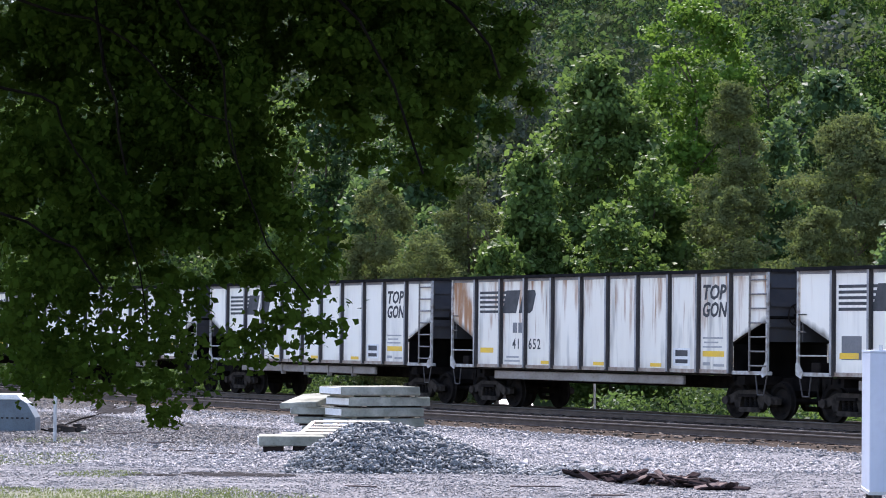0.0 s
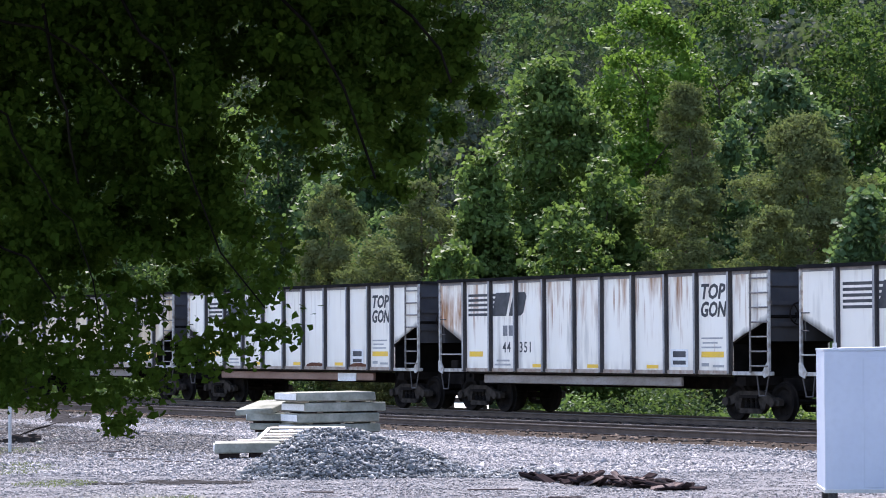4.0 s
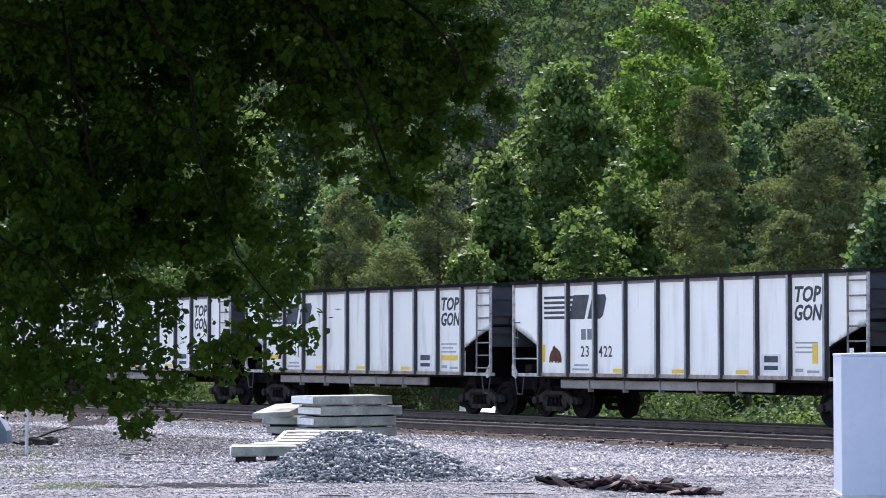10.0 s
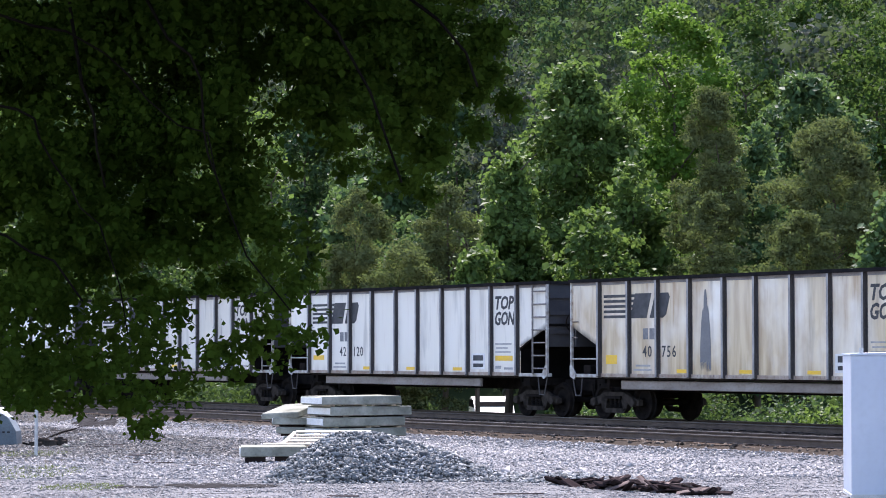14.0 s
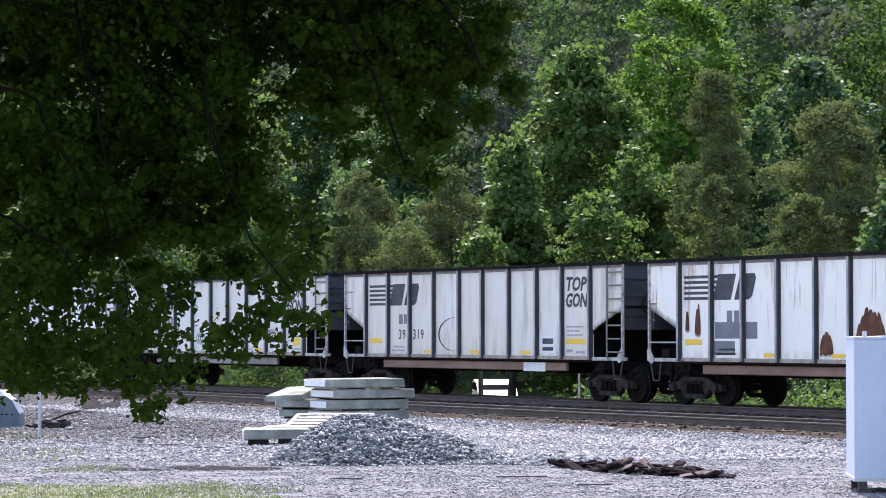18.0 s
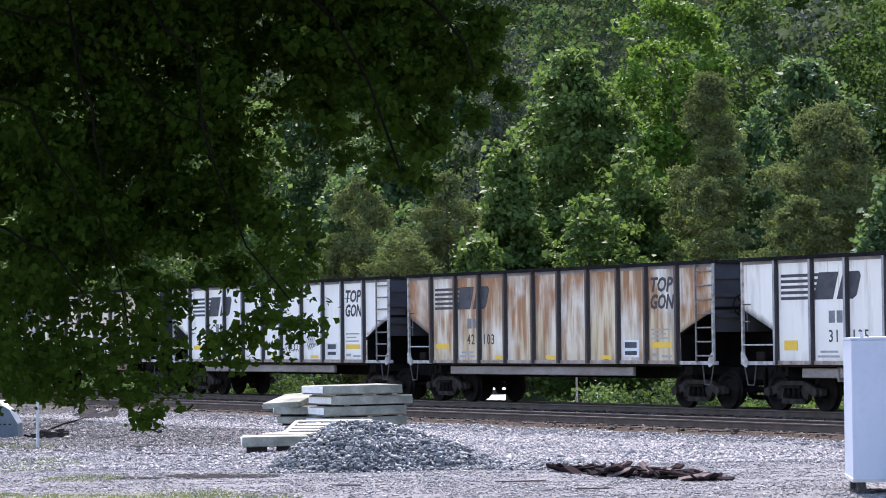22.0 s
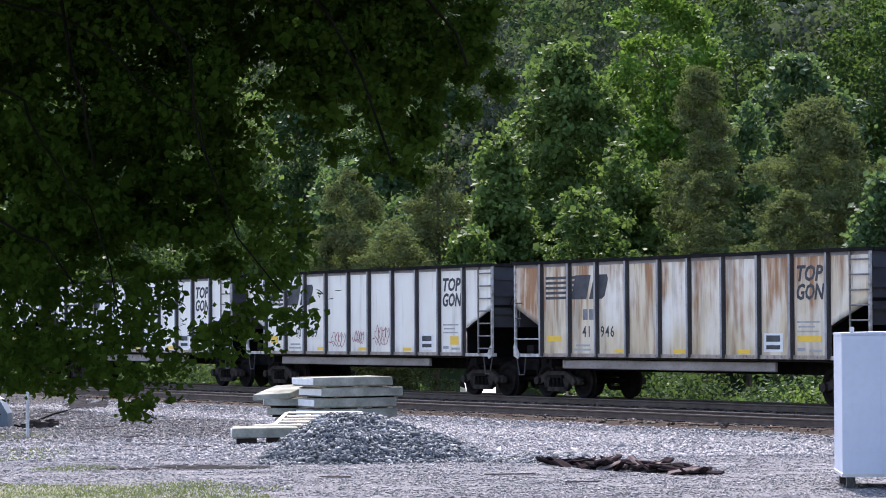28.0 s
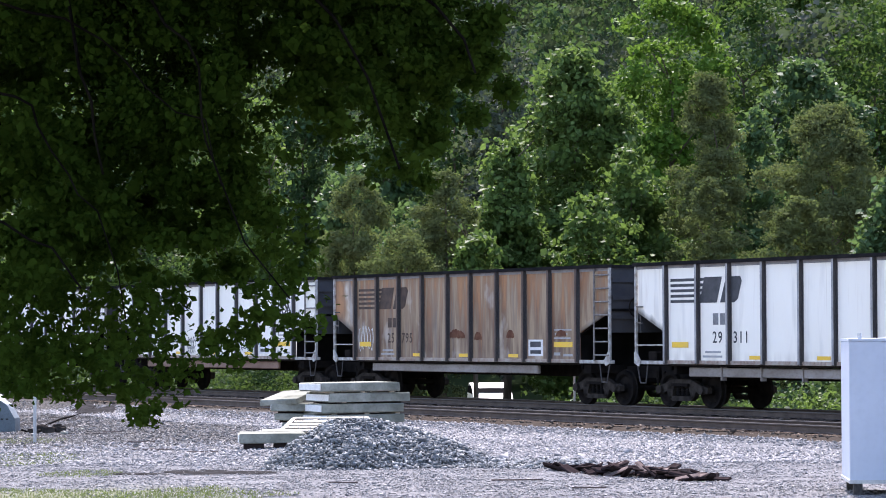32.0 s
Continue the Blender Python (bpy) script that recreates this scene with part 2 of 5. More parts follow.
# distance haze is put into these paler hillside leaves
LEAF_HILL_HAZE = leaf_mat("leaf_hill_haze", (0.026, 0.055, 0.030), (0.062, 0.10, 0.056), 0.9, 0.25)
# undergrowth leaf, darkened to carry the shade it grows in
LEAF_WEED_SHADED = leaf_mat("leaf_weed_shaded", (0.012, 0.030, 0.011), (0.042, 0.074, 0.028), 0.9, 0.25)
# greyed leaf colour that stands in for haze
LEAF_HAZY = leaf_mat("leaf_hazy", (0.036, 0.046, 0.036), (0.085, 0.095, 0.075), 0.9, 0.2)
# bark with the crown's shade put into its colour
BARK_SHADED = worn("shaded_bark", (0.007, 0.006, 0.005), (0.014, 0.012, 0.010), 6, 0.95, 0.0, 0.8, None, (1, 1, 0.3))


# ---- helpers for building ----
def part(name, bm, material, parent=None, label="", loc=None):
    """Link a bmesh (or a mesh) as one object, under a thing or a part."""
    if isinstance(bm, bmesh.types.BMesh):
        me = bpy.data.meshes.new(name)
        bm.to_mesh(me)
        bm.free()
        me.materials.append(material)
    else:
        me = bm
    ob = new(name, me)
    if parent is not None:
        ob.parent = parent
    if loc is not None:
        ob.location = loc
    if label:
        ob["label"] = label
    return ob


def add_box(bm, x0, x1, y0, y1, z0, z1):
    vs = [bm.verts.new((x, y, z)) for x in (x0, x1) for y in (y0, y1) for z in (z0, z1)]
    for f in ((0, 1, 3, 2), (4, 6, 7, 5), (0, 4, 5, 1), (2, 3, 7, 6), (0, 2, 6, 4), (1, 5, 7, 3)):
        bm.faces.new([vs[i] for i in f])


def box(x0, x1, y0, y1, z0, z1, bevel=0.0):
    bm = bmesh.new()
    add_box(bm, x0, x1, y0, y1, z0, z1)
    if bevel:
        bmesh.ops.bevel(bm, geom=bm.edges[:], offset=bevel, segments=1, affect="EDGES")
    return bm


def add_tube(bm, a, b, r0, r1=None, sides=8):
    a, b = Vector(a), Vector(b)
    r1 = r0 if r1 is None else r1
    q = (b - a).to_track_quat("Z", "Y")
    rings = []
    for p, r in ((a, r0), (b, r1)):
        rings.append([bm.verts.new(p + q @ Vector((r * math.cos(i * math.tau / sides), r * math.sin(i * math.tau / sides), 0))) for i in range(sides)])
    for i in range(sides):
        j = (i + 1) % sides
        bm.faces.new((rings[0][i], rings[0][j], rings[1][j], rings[1][i]))
    bm.faces.new(rings[0][::-1])
    bm.faces.new(rings[1])


def tube(a, b, r0, r1=None, sides=8):
    bm = bmesh.new()
    add_tube(bm, a, b, r0, r1, sides)
    return bm


def prism(points, y0, y1):
    """A plate with the outline of points (x, z), between y0 and y1."""
    bm = bmesh.new()
    add_prism(bm, points, y0, y1)
    return bm


def add_prism(bm, points, y0, y1):
    a = [bm.verts.new((x, y0, z)) for x, z in points]
    b = [bm.verts.new((x, y1, z)) for x, z in points]
    bm.faces.new(a)
    bm.faces.new(b[::-1])
    for i in range(len(a)):
        j = (i + 1) % len(a)
        bm.faces.new((a[j], a[i], b[i], b[j]))


def mesh_of(name, verts, faces, material):
    me = bpy.data.meshes.new(name)
    me.from_pydata(verts, [], faces)
    me.materials.append(material)
    me.update()
    return me


def mesh_of_triangles(name, verts, faces, material):
    """A mesh from arrays: corners (n, 3) and triangles (m, 3)."""
    me = bpy.data.meshes.new(name)
    me.vertices.add(len(verts))
    me.vertices.foreach_set("co", np.ascontiguousarray(verts, np.float32).ravel())
    me.loops.add(3 * len(faces))
    me.loops.foreach_set("vertex_index", np.ascontiguousarray(faces, np.int32).ravel())
    me.polygons.add(len(faces))
    me.polygons.foreach_set("loop_start", np.arange(0, 3 * len(faces), 3, dtype=np.int32))
    me.materials.append(material)
    me.update(calc_edges=True)
    return me


# ---- ground ----
TRACK_A, TRACK_B = 41.39, 35.66  # centre lines of the train's track and of the empty one
YARD = -0.42


def ramp(v, a, b):
    t = min(1.0, max(0.0, (v - a) / (b - a)))
    return t * t * (3 - 2 * t)


def ground_z(x, y):
    z = YARD
    z += (0.17 + 0.07) * ramp(y, 33.0, 34.3)
    z -= 1.1 * ramp(y, 43.2, 47.0) + 0.5 * ramp(y, 50, 57)
    d = math.hypot(x, y)
    z += 0.6 * (1 - ramp(d, 6, 30))
    z += 0.03 * max(0.0, y - 62) + 55 * ramp(y, 66, 180)
    if y < 44:
        z += 0.035 * noise.noise((x * 0.35, y * 0.35, 0)) + 0.012 * noise.noise((x * 1.7, y * 1.7, 5))
        if 33.8 < y:
            z = min(z, -0.175)
    return z


GROUND = mat("ground_mix", (0.3, 0.3, 0.3), 0.95)


def ground_material(m):
    tc = m.node_tree.nodes.new("ShaderNodeTexCoord")
    pos = m.node_tree.nodes.new("ShaderNodeSeparateXYZ")
    link(m, tc.outputs["Object"], pos.inputs[0])
    vor = node(m, "ShaderNodeTexVoronoi", Scale=16.0)
    link(m, tc.outputs["Object"], vor.inputs["Vector"])
    n1 = noise_tex(m, 0.5, 5)
    n2 = noise_tex(m, 14, 4)
    stone = m.node_tree.nodes.new("ShaderNodeSeparateColor")
    link(m, vor.outputs["Color"], stone.inputs[0])
    c = mixed(m, stone.outputs[0], (0.085, 0.085, 0.089), (0.165, 0.165, 0.172))
    c = mixed(m, maths(m, "MULTIPLY", spread(m, n1, 0.5, 0.7), 0.5), c, (0.16, 0.16, 0.167))
    # brown fines close to the rails, dark brown ballast between and under the tracks
    near_rail = spread(m, maths(m, "ADD", pos.outputs[1], maths(m, "MULTIPLY", n1, 0.3)), 33.9, 34.05)
    c = mixed(m, near_rail, c, mixed(m, n2, (0.026, 0.022, 0.019), (0.06, 0.05, 0.042)))
    c = mixed(m, spread(m, pos.outputs[1], 36.8, 38.2), c, mixed(m, n2, (0.035, 0.03, 0.026), (0.09, 0.075, 0.062)))
    # earth and leaf litter behind the tracks
    c = mixed(m, spread(m, pos.outputs[1], 43.6, 45.2), c, mixed(m, n2, (0.05, 0.055, 0.025), (0.10, 0.10, 0.05)))
    # forest floor on the slope, its shade put into the dark colour
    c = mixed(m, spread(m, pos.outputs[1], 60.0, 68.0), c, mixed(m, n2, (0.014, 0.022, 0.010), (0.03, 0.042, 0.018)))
    # darker, browner gravel round the signal box
    side = maths(m, "ADD", maths(m, "MULTIPLY", pos.outputs[0], 0.506), maths(m, "MULTIPLY", pos.outputs[1], 0.863))
    away = maths(m, "ADD", maths(m, "MULTIPLY", pos.outputs[0], -0.863), maths(m, "MULTIPLY", pos.outputs[1], 0.506))
    brown_side = maths(m, "MULTIPLY", spread(m, maths(m, "ADD", side, maths(m, "MULTIPLY", n1, 2.0)), -2.5, -4.5), spread(m, maths(m, "ADD", away, maths(m, "MULTIPLY", n1, 6.0)), 55.0, 60.0))
    brown_side = maths(m, "MULTIPLY", brown_side, spread(m, pos.outputs[1], 34.4, 34.0))
    c = mixed(m, brown_side, c, mixed(m, stone.outputs[0], (0.04, 0.038, 0.036), (0.085, 0.081, 0.077)))
    # thin grass close to the camera
    dist = node(m, "ShaderNodeVectorMath")
    dist.operation = "LENGTH"
    link(m, tc.outputs["Object"], dist.inputs[0])
    edge = maths(m, "ADD", maths(m, "ADD", dist.outputs["Value"], maths(m, "MULTIPLY", noise_tex(m, 0.25, 4), 9.0)), maths(m, "MULTIPLY", maths(m, "MAXIMUM", maths(m, "ADD", side, 3.2), 0.0), 3.2))
    c = mixed(m, maths(m, "MULTIPLY", spread(m, edge, 46.5, 42.0), 0.75), c, mixed(m, n2, (0.10, 0.12, 0.045), (0.19, 0.19, 0.10)))
    colour_to(m, c)
    bump(m, vor.outputs["Distance"], 0.6, 0.03)


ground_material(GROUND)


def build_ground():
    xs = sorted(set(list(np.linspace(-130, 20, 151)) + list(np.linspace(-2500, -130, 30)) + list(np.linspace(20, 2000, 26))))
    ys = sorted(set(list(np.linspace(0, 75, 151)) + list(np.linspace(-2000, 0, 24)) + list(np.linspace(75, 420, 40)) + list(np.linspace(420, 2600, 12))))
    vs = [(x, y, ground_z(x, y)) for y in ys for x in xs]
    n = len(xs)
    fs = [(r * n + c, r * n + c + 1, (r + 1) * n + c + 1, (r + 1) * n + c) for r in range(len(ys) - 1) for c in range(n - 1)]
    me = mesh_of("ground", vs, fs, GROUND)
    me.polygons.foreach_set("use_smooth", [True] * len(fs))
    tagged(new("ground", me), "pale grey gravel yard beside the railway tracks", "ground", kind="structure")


build_ground()


def rail_bm(x0, x1):
    bm = bmesh.new()
    prof = ((-0.07, -0.17), (0.07, -0.17), (0.07, -0.155), (0.012, -0.135), (0.012, -0.04), (0.036, -0.03), (0.036, -0.004), (0.03, 0.0), (-0.03, 0.0), (-0.036, -0.004), (-0.036, -0.03), (-0.012, -0.04), (-0.012, -0.135), (-0.07, -0.155))
    rings = [[bm.verts.new((x, y, z)) for y, z in prof] for x in (x0, x1)]
    n = len(prof)
    for i in range(n):
        j = (i + 1) % n
        bm.faces.new((rings[0][i], rings[1][i], rings[1][j], rings[0][j]))
    return bm


def build_track(yc, label):
    track = tagged(new("railway_track"), label, "track", kind="structure")
    track.location = (0, yc, 0)
    for side in (-0.75, 0.75):
        rail = part("rail", rail_bm(-330, 120), RAIL_TOP, track, "worn steel rail", (0, side, 0))
        part("rail_head", box(-330, 120, -0.037, 0.037, -0.012, 0.002), RAIL_HEAD, rail, "polished rail head, its glint painted pale")
    me = None
    near = 300
    rng = random.Random(int(yc))
    xs = [i * 0.53 for i in range(-620, 120)]
    picked = [x for x in xs if -118 < x < -38][:near]
    for x in picked:
        if me is None:
            ob = part("tie", box(-0.115, 0.115, -1.3, 1.3, -0.3, -0.165, 0.012), TIE, track)
            me = ob.data
        else:
            ob = part("tie", me, TIE, track)
        ob.location = (x, rng.uniform(-0.05, 0.05), rng.uniform(-0.012, 0.008))
        ob.rotation_euler = (0, 0, rng.uniform(-0.02, 0.02))
    bm = bmesh.new()
    for x in xs:
        if not -118 < x < -38:
            add_box(bm, x - 0.115, x + 0.115, -1.3, 1.3, -0.3, -0.165)
    far = part("far_ties", bm, TIE, track)
    far["kind"] = "stuff"
    bm = bmesh.new()
    for x in picked:
        for side in (-0.75, 0.75):
            add_box(bm, x - 0.09, x + 0.09, side - 0.16, side + 0.16, -0.166, -0.152)
    far = part("tie_plates", bm, UNDER, track)
    far["kind"] = "stuff"


build_track(TRACK_A, "busy main track with weathered wooden ties")
build_track(TRACK_B, "empty siding track with rusty ties in gravel")


# ---- the train ----
PITCH, BODY, TOP, BOT = 16.18, 14.97, 3.66, 1.117
RIBS = (1.326, 2.682, 3.968, 5.346, 6.775, 8.041, 9.444, 10.86, 12.122, 13.478)
SIDE = -1.50


def wheelset_bm():
    bm = bmesh.new()
    for s in (-1, 1):
        prof = ((0.0, 0.10), (0.46, 0.10), (0.50, 0.07), (0.457, 0.05), (0.450, -0.04), (0.36, -0.035), (0.30, 0.03), (0.12, 0.0), (0.11, -0.09), (0.0, -0.09))
        rings = []
        for i in range(24):
            a = i * math.tau / 24
            rings.append([bm.verts.new((r * math.cos(a), s * (0.76 - off), r * math.sin(a))) for r, off in prof[1:-1]])
        for i in range(24):
            j = (i + 1) % 24
            for k in range(len(prof) - 3):
                bm.faces.new((rings[i][k], rings[j][k], rings[j][k + 1], rings[i][k + 1]))
        bm.faces.new([r[0] for r in rings])
        bm.faces.new([r[-1] for r in rings])
    add_tube(bm, (0, -1.02, 0), (0, 1.02, 0), 0.075, None, 10)
    return bm


def side_frame_bm(s):
    """A cast truck side frame with its window, bolster end and axle boxes."""
    bm = bmesh.new()
    y0, y1 = s * 1.0 - 0.07, s * 1.0 + 0.07
    add_prism(bm, ((-1.12, 0.52), (-0.75, 0.60), (-0.42, 0.72), (0.42, 0.72), (0.75, 0.60), (1.12, 0.52), (1.12, 0.38), (0.72, 0.38), (0.36, 0.56), (-0.36, 0.56), (-0.72, 0.38), (-1.12, 0.38)), y0, y1)
    add_prism(bm, ((-0.62, 0.42), (-0.42, 0.57), (-0.30, 0.57), (-0.42, 0.24), (-0.54, 0.26)), y0, y1)
    add_prism(bm, ((0.62, 0.42), (0.54, 0.26), (0.42, 0.24), (0.30, 0.57), (0.42, 0.57)), y0, y1)
    add_prism(bm, ((-0.54, 0.27), (-0.40, 0.18), (0.40, 0.18), (0.54, 0.27), (0.40, 0.30), (-0.40, 0.30)), y0, y1)
    for x in (-0.89, 0.89):
        add_tube(bm, (x, s * 0.92, 0.457), (x, s * 1.14, 0.457), 0.13, 0.11, 10)
    return bm


def springs_bm(s):
    bm = bmesh.new()
    add_box(bm, -0.36, 0.36, s - 0.14, s + 0.14, 0.545, 0.62)
    return bm


def spring_bm():
    """A stack of coils as one turned piece."""
    bm = bmesh.new()
    rings = []
    for i in range(9):
        r = 0.075 if i % 2 else 0.06
        rings.append([bm.verts.new((r * math.cos(j * math.tau / 8), -1 + r * math.sin(j * math.tau / 8), 0.30 + i * 0.031)) for j in range(8)])
    for i in range(8):
        for j in range(8):
            k = (j + 1) % 8
            bm.faces.new((rings[i][j], rings[i][k], rings[i + 1][k], rings[i + 1][j]))
    return bm


def text_mesh(name, words, size, material, shear=0.0, squeeze=1.0, bold=0.0, apart=1.0):
    cu = bpy.data.curves.new(name, "FONT")
    cu.body, cu.size, cu.shear, cu.offset, cu.extrude, cu.resolution_u = words, size, shear, bold, 0.002, 2
    cu.space_line, cu.space_character = 0.86, apart
    ob = bpy.data.objects.new(name, cu)
    scene.collection.objects.link(ob)
    bpy.context.view_layer.update()
    me = bpy.data.meshes.new_from_object(ob.evaluated_get(bpy.context.evaluated_depsgraph_get()))
    bpy.data.objects.remove(ob)
    bpy.data.curves.remove(cu)
    # stand it on the wagon's side: x along the car, z up, facing -y
    me.transform(Matrix(((squeeze, 0, 0, 0), (0, 0, -1, 0), (0, 1, 0, 0), (0, 0, 0, 1))))
    me.name = name
    me.materials.clear()
    me.materials.append(material)
    return me


# the two small stencils over the car number, as plain bars: x and z from and to
MARKS = ((3.28, 3.50, 2.08, 2.36), (3.57, 3.78, 2.08, 2.36))
FACE = SIDE + 0.0  # outer face of the side sheets
DECAL = FACE - 0.006
MESH = {}


def shared(key, make, material):
    """One mesh for all the pieces of a kind."""
    if key not in MESH:
        me = bpy.data.meshes.new(key.split("|")[0])
        bm = make()
        bm.to_mesh(me)
        bm.free()
        me.materials.append(material)
        MESH[key] = me
    return MESH[key]


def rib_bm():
    """A pressed side post: dark web and bolted flanges behind a worn face painted paler as lit."""
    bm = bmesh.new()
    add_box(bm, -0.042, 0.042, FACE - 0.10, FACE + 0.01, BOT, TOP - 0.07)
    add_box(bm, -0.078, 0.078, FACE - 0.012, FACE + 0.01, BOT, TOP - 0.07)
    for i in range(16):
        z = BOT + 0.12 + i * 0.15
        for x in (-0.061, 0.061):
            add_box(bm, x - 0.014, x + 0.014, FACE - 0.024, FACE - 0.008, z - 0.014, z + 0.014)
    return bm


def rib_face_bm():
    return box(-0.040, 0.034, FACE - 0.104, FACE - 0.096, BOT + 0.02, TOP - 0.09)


def chord_bm():
    bm = bmesh.new()
    for s in (-1, 1):
        y = s * 1.5
        add_box(bm, -0.03, BODY + 0.03, y - 0.11, y + 0.05, TOP - 0.085, TOP)
    for x in (-0.03, BODY - 0.09):
        add_box(bm, x, x + 0.12, -1.39, 1.39, TOP - 0.085, TOP - 0.004)
    return bm


def sill_bm():
    bm = bmesh.new()
    a, b = RIBS[0], RIBS[-1]
    add_box(bm, a, b, FACE - 0.02, FACE + 0.012, BOT - 0.005, BOT + 0.09)
    x = a + 0.12
    while x < b - 0.05:
        add_box(bm, x - 0.02, x + 0.02, FACE - 0.036, FACE - 0.018, BOT + 0.025, BOT + 0.075)
        x += 0.135
    return bm


def end_sheet_bm(x):
    bm = bmesh.new()
    add_box(bm, x - 0.02, x + 0.02, -1.44, 1.44, 1.9, TOP - 0.085)
    return bm


def slope_bm(left):
    """The sloping hopper sheet over the truck, seen in the cut-away corner."""
    bm = bmesh.new()
    pts = ((0.02, 2.52), (1.62, 1.84), (1.62, 1.78), (0.02, 2.46))
    if not left:
        pts = tuple((BODY - x, z) for x, z in pts)
    add_prism(bm, pts, -1.42, 1.42)
    x0, x1 = (1.36, 1.40) if left else (BODY - 1.50, BODY - 1.46)
    add_box(bm, x0, x1, -1.42, 1.42, 0.95, 1.84)
    return bm


def build_car_base():
    """A weathered gondola: everything that all the wagons share."""
    car = new("gondola_car")
    # the near side: trapezoid end panels and a panel between each two ribs
    edges = (0.05,) + RIBS + (BODY - 0.05,)
    for i in range(len(edges) - 1):
        a, b = edges[i] + 0.004, edges[i + 1] - 0.004
        if i == 0:
            pts = ((a, 2.40), (b, 1.86), (b, TOP - 0.085), (a, TOP - 0.085))
        elif i == len(edges) - 2:
            pts = ((a, 1.88), (b, 2.42), (b, TOP - 0.085), (a, TOP - 0.085))
        else:
            pts = ((a, BOT + 0.085), (b, BOT + 0.085), (b, TOP - 0.085), (a, TOP - 0.085))
        part("side_panel", prism(pts, FACE, FACE + 0.03), PAINT, car)
    far = ((0.05, 2.4), (1.326, 1.86), (1.326, BOT), (13.478, BOT), (13.478, 1.88), (BODY - 0.05, 2.42), (BODY - 0.05, TOP - 0.085), (0.05, TOP - 0.085))
    part("far_side", prism(far, 1.47, 1.5), PAINT, car)
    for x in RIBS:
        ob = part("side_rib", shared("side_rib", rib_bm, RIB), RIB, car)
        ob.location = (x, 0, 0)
        part("rib_face", shared("rib_face", rib_face_bm, RIB_FACE), RIB_FACE, ob, "worn face of the post, painted paler as lit")
    part("top_chord", chord_bm(), CHORD, car, "black top chord")
    # added strip: the chord's shadow on the panels, put in as grey colour
    part("chord_flange", box(0.04, BODY - 0.04, FACE - 0.009, FACE + 0.004, TOP - 0.165, TOP - 0.085), CHORD_SHADE, car, "grey strip of painted shadow under the chord")
    part("side_sill", sill_bm(), SILL, car, "riveted side sill")
    part("floor_plate", box(1.4, 13.4, -1.44, 1.44, BOT - 0.06, BOT), UNDER, car)
    for x in (0.07, BODY - 0.07):
        end = part("end_sheet", end_sheet_bm(x), END_STEEL, car, "dark ribbed steel end")
        out = x + (-0.06 if x < 1 else 0.02)
        for z in (2.25, 2.75, 3.2):
            part("end_rib", shared("end_rib", lambda: box(0, 0.05, -1.42, 1.42, 0, 0.1), END_STEEL), END_STEEL, end, "", (out, 0, z))
    # near black sheets in the cut-away corners
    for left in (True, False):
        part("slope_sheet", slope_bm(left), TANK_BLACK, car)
    # white corner posts
    for x in (0.0, BODY):
        part("corner_post", box(x - 0.035, x + 0.035, FACE - 0.05, FACE + 0.02, 1.2, TOP - 0.085, 0.008), WHITE_BAR, car, "worn white corner post")
    # end platforms and their bars
    for x0, x1 in ((-0.06, RIBS[0] - 0.06), (RIBS[-1] + 0.06, BODY + 0.06)):
        part("end_sill", box(x0, x1, FACE - 0.03, FACE + 0.1, BOT - 0.02, BOT + 0.07, 0.01), WHITE_BAR, car, "dirty white end sill")
    part("grab_bar", tube((0.0, FACE - 0.03, 1.58), (RIBS[0], FACE - 0.03, 1.58), 0.022, None, 6), WHITE_BAR, car)
    for z in (2.15, 2.55):
        part("grab_bar", tube((-0.02, FACE - 0.03, z), (0.32, FACE - 0.03, z + (0.0 if z > 2.3 else -0.02)), 0.016, None, 6), RIB, car)
    for x, s in ((-0.05, 1), (BODY + 0.05, -1)):
        part("corner_gusset", prism(((x, 1.12), (x + s * 0.20, 1.04), (x + s * 0.28, 1.16), (x + s * 0.10, 1.40), (x, 1.40)), FACE - 0.055, FACE - 0.02), WHITE_BAR, car, "white corner gusset")
    ladder = part("ladder", tube((14.31, FACE - 0.06, 1.16), (14.31, FACE - 0.06, TOP - 0.06), 0.026, None, 6), LADDER_STEEL, car, "worn grey side ladder")
    for i in range(7):
        z = 1.32 + i * 0.345
        part("rung", shared("rung", lambda: tube((14.29, FACE - 0.065, 0), (BODY + 0.02, FACE - 0.065, 0), 0.022, None, 6), LADDER_STEEL), LADDER_STEEL, ladder).location = (0, 0, z)
    for x in (0.18, BODY - 0.18):
        bm = bmesh.new()
        s = 1 if x < 1 else -1
        add_tube(bm, (x - s * 0.16, FACE, 1.1), (x - s * 0.02, FACE, 0.62), 0.02, None, 6)
        add_tube(bm, (x + s * 0.30, FACE, 1.1), (x + s * 0.22, FACE, 0.62), 0.02, None, 6)
        add_tube(bm, (x - s * 0.03, FACE, 0.62), (x + s * 0.23, FACE, 0.62), 0.02, None, 6)
        part("stirrup", bm, RIB, car)
    # underframe
    part("centre_sill", box(-0.35, BODY + 0.35, -0.22, 0.22, 0.72, 1.02), UNDER, car)
    for x in (1.32, BODY - 1.32):
        part("bolster", box(x - 0.2, x + 0.2, -1.35, 1.35, 0.85, 1.06), UNDER, car)
    part("air_tank", tube((1.0, -0.6, 1.32), (1.0, 0.6, 1.32), 0.2, None, 12), UNDER, car)
    part("brake_gear", box(0.2, 0.55, -1.3, -0.9, 1.12, 1.42, 0.03), UNDER, car)
    wheel = part("brake_wheel", wheel_ring(BODY + 0.16), UNDER, car)
    part("spindle", tube((BODY + 0.05, -0.75, 2.55), (BODY + 0.17, -0.75, 2.55), 0.03, None, 6), UNDER, wheel)
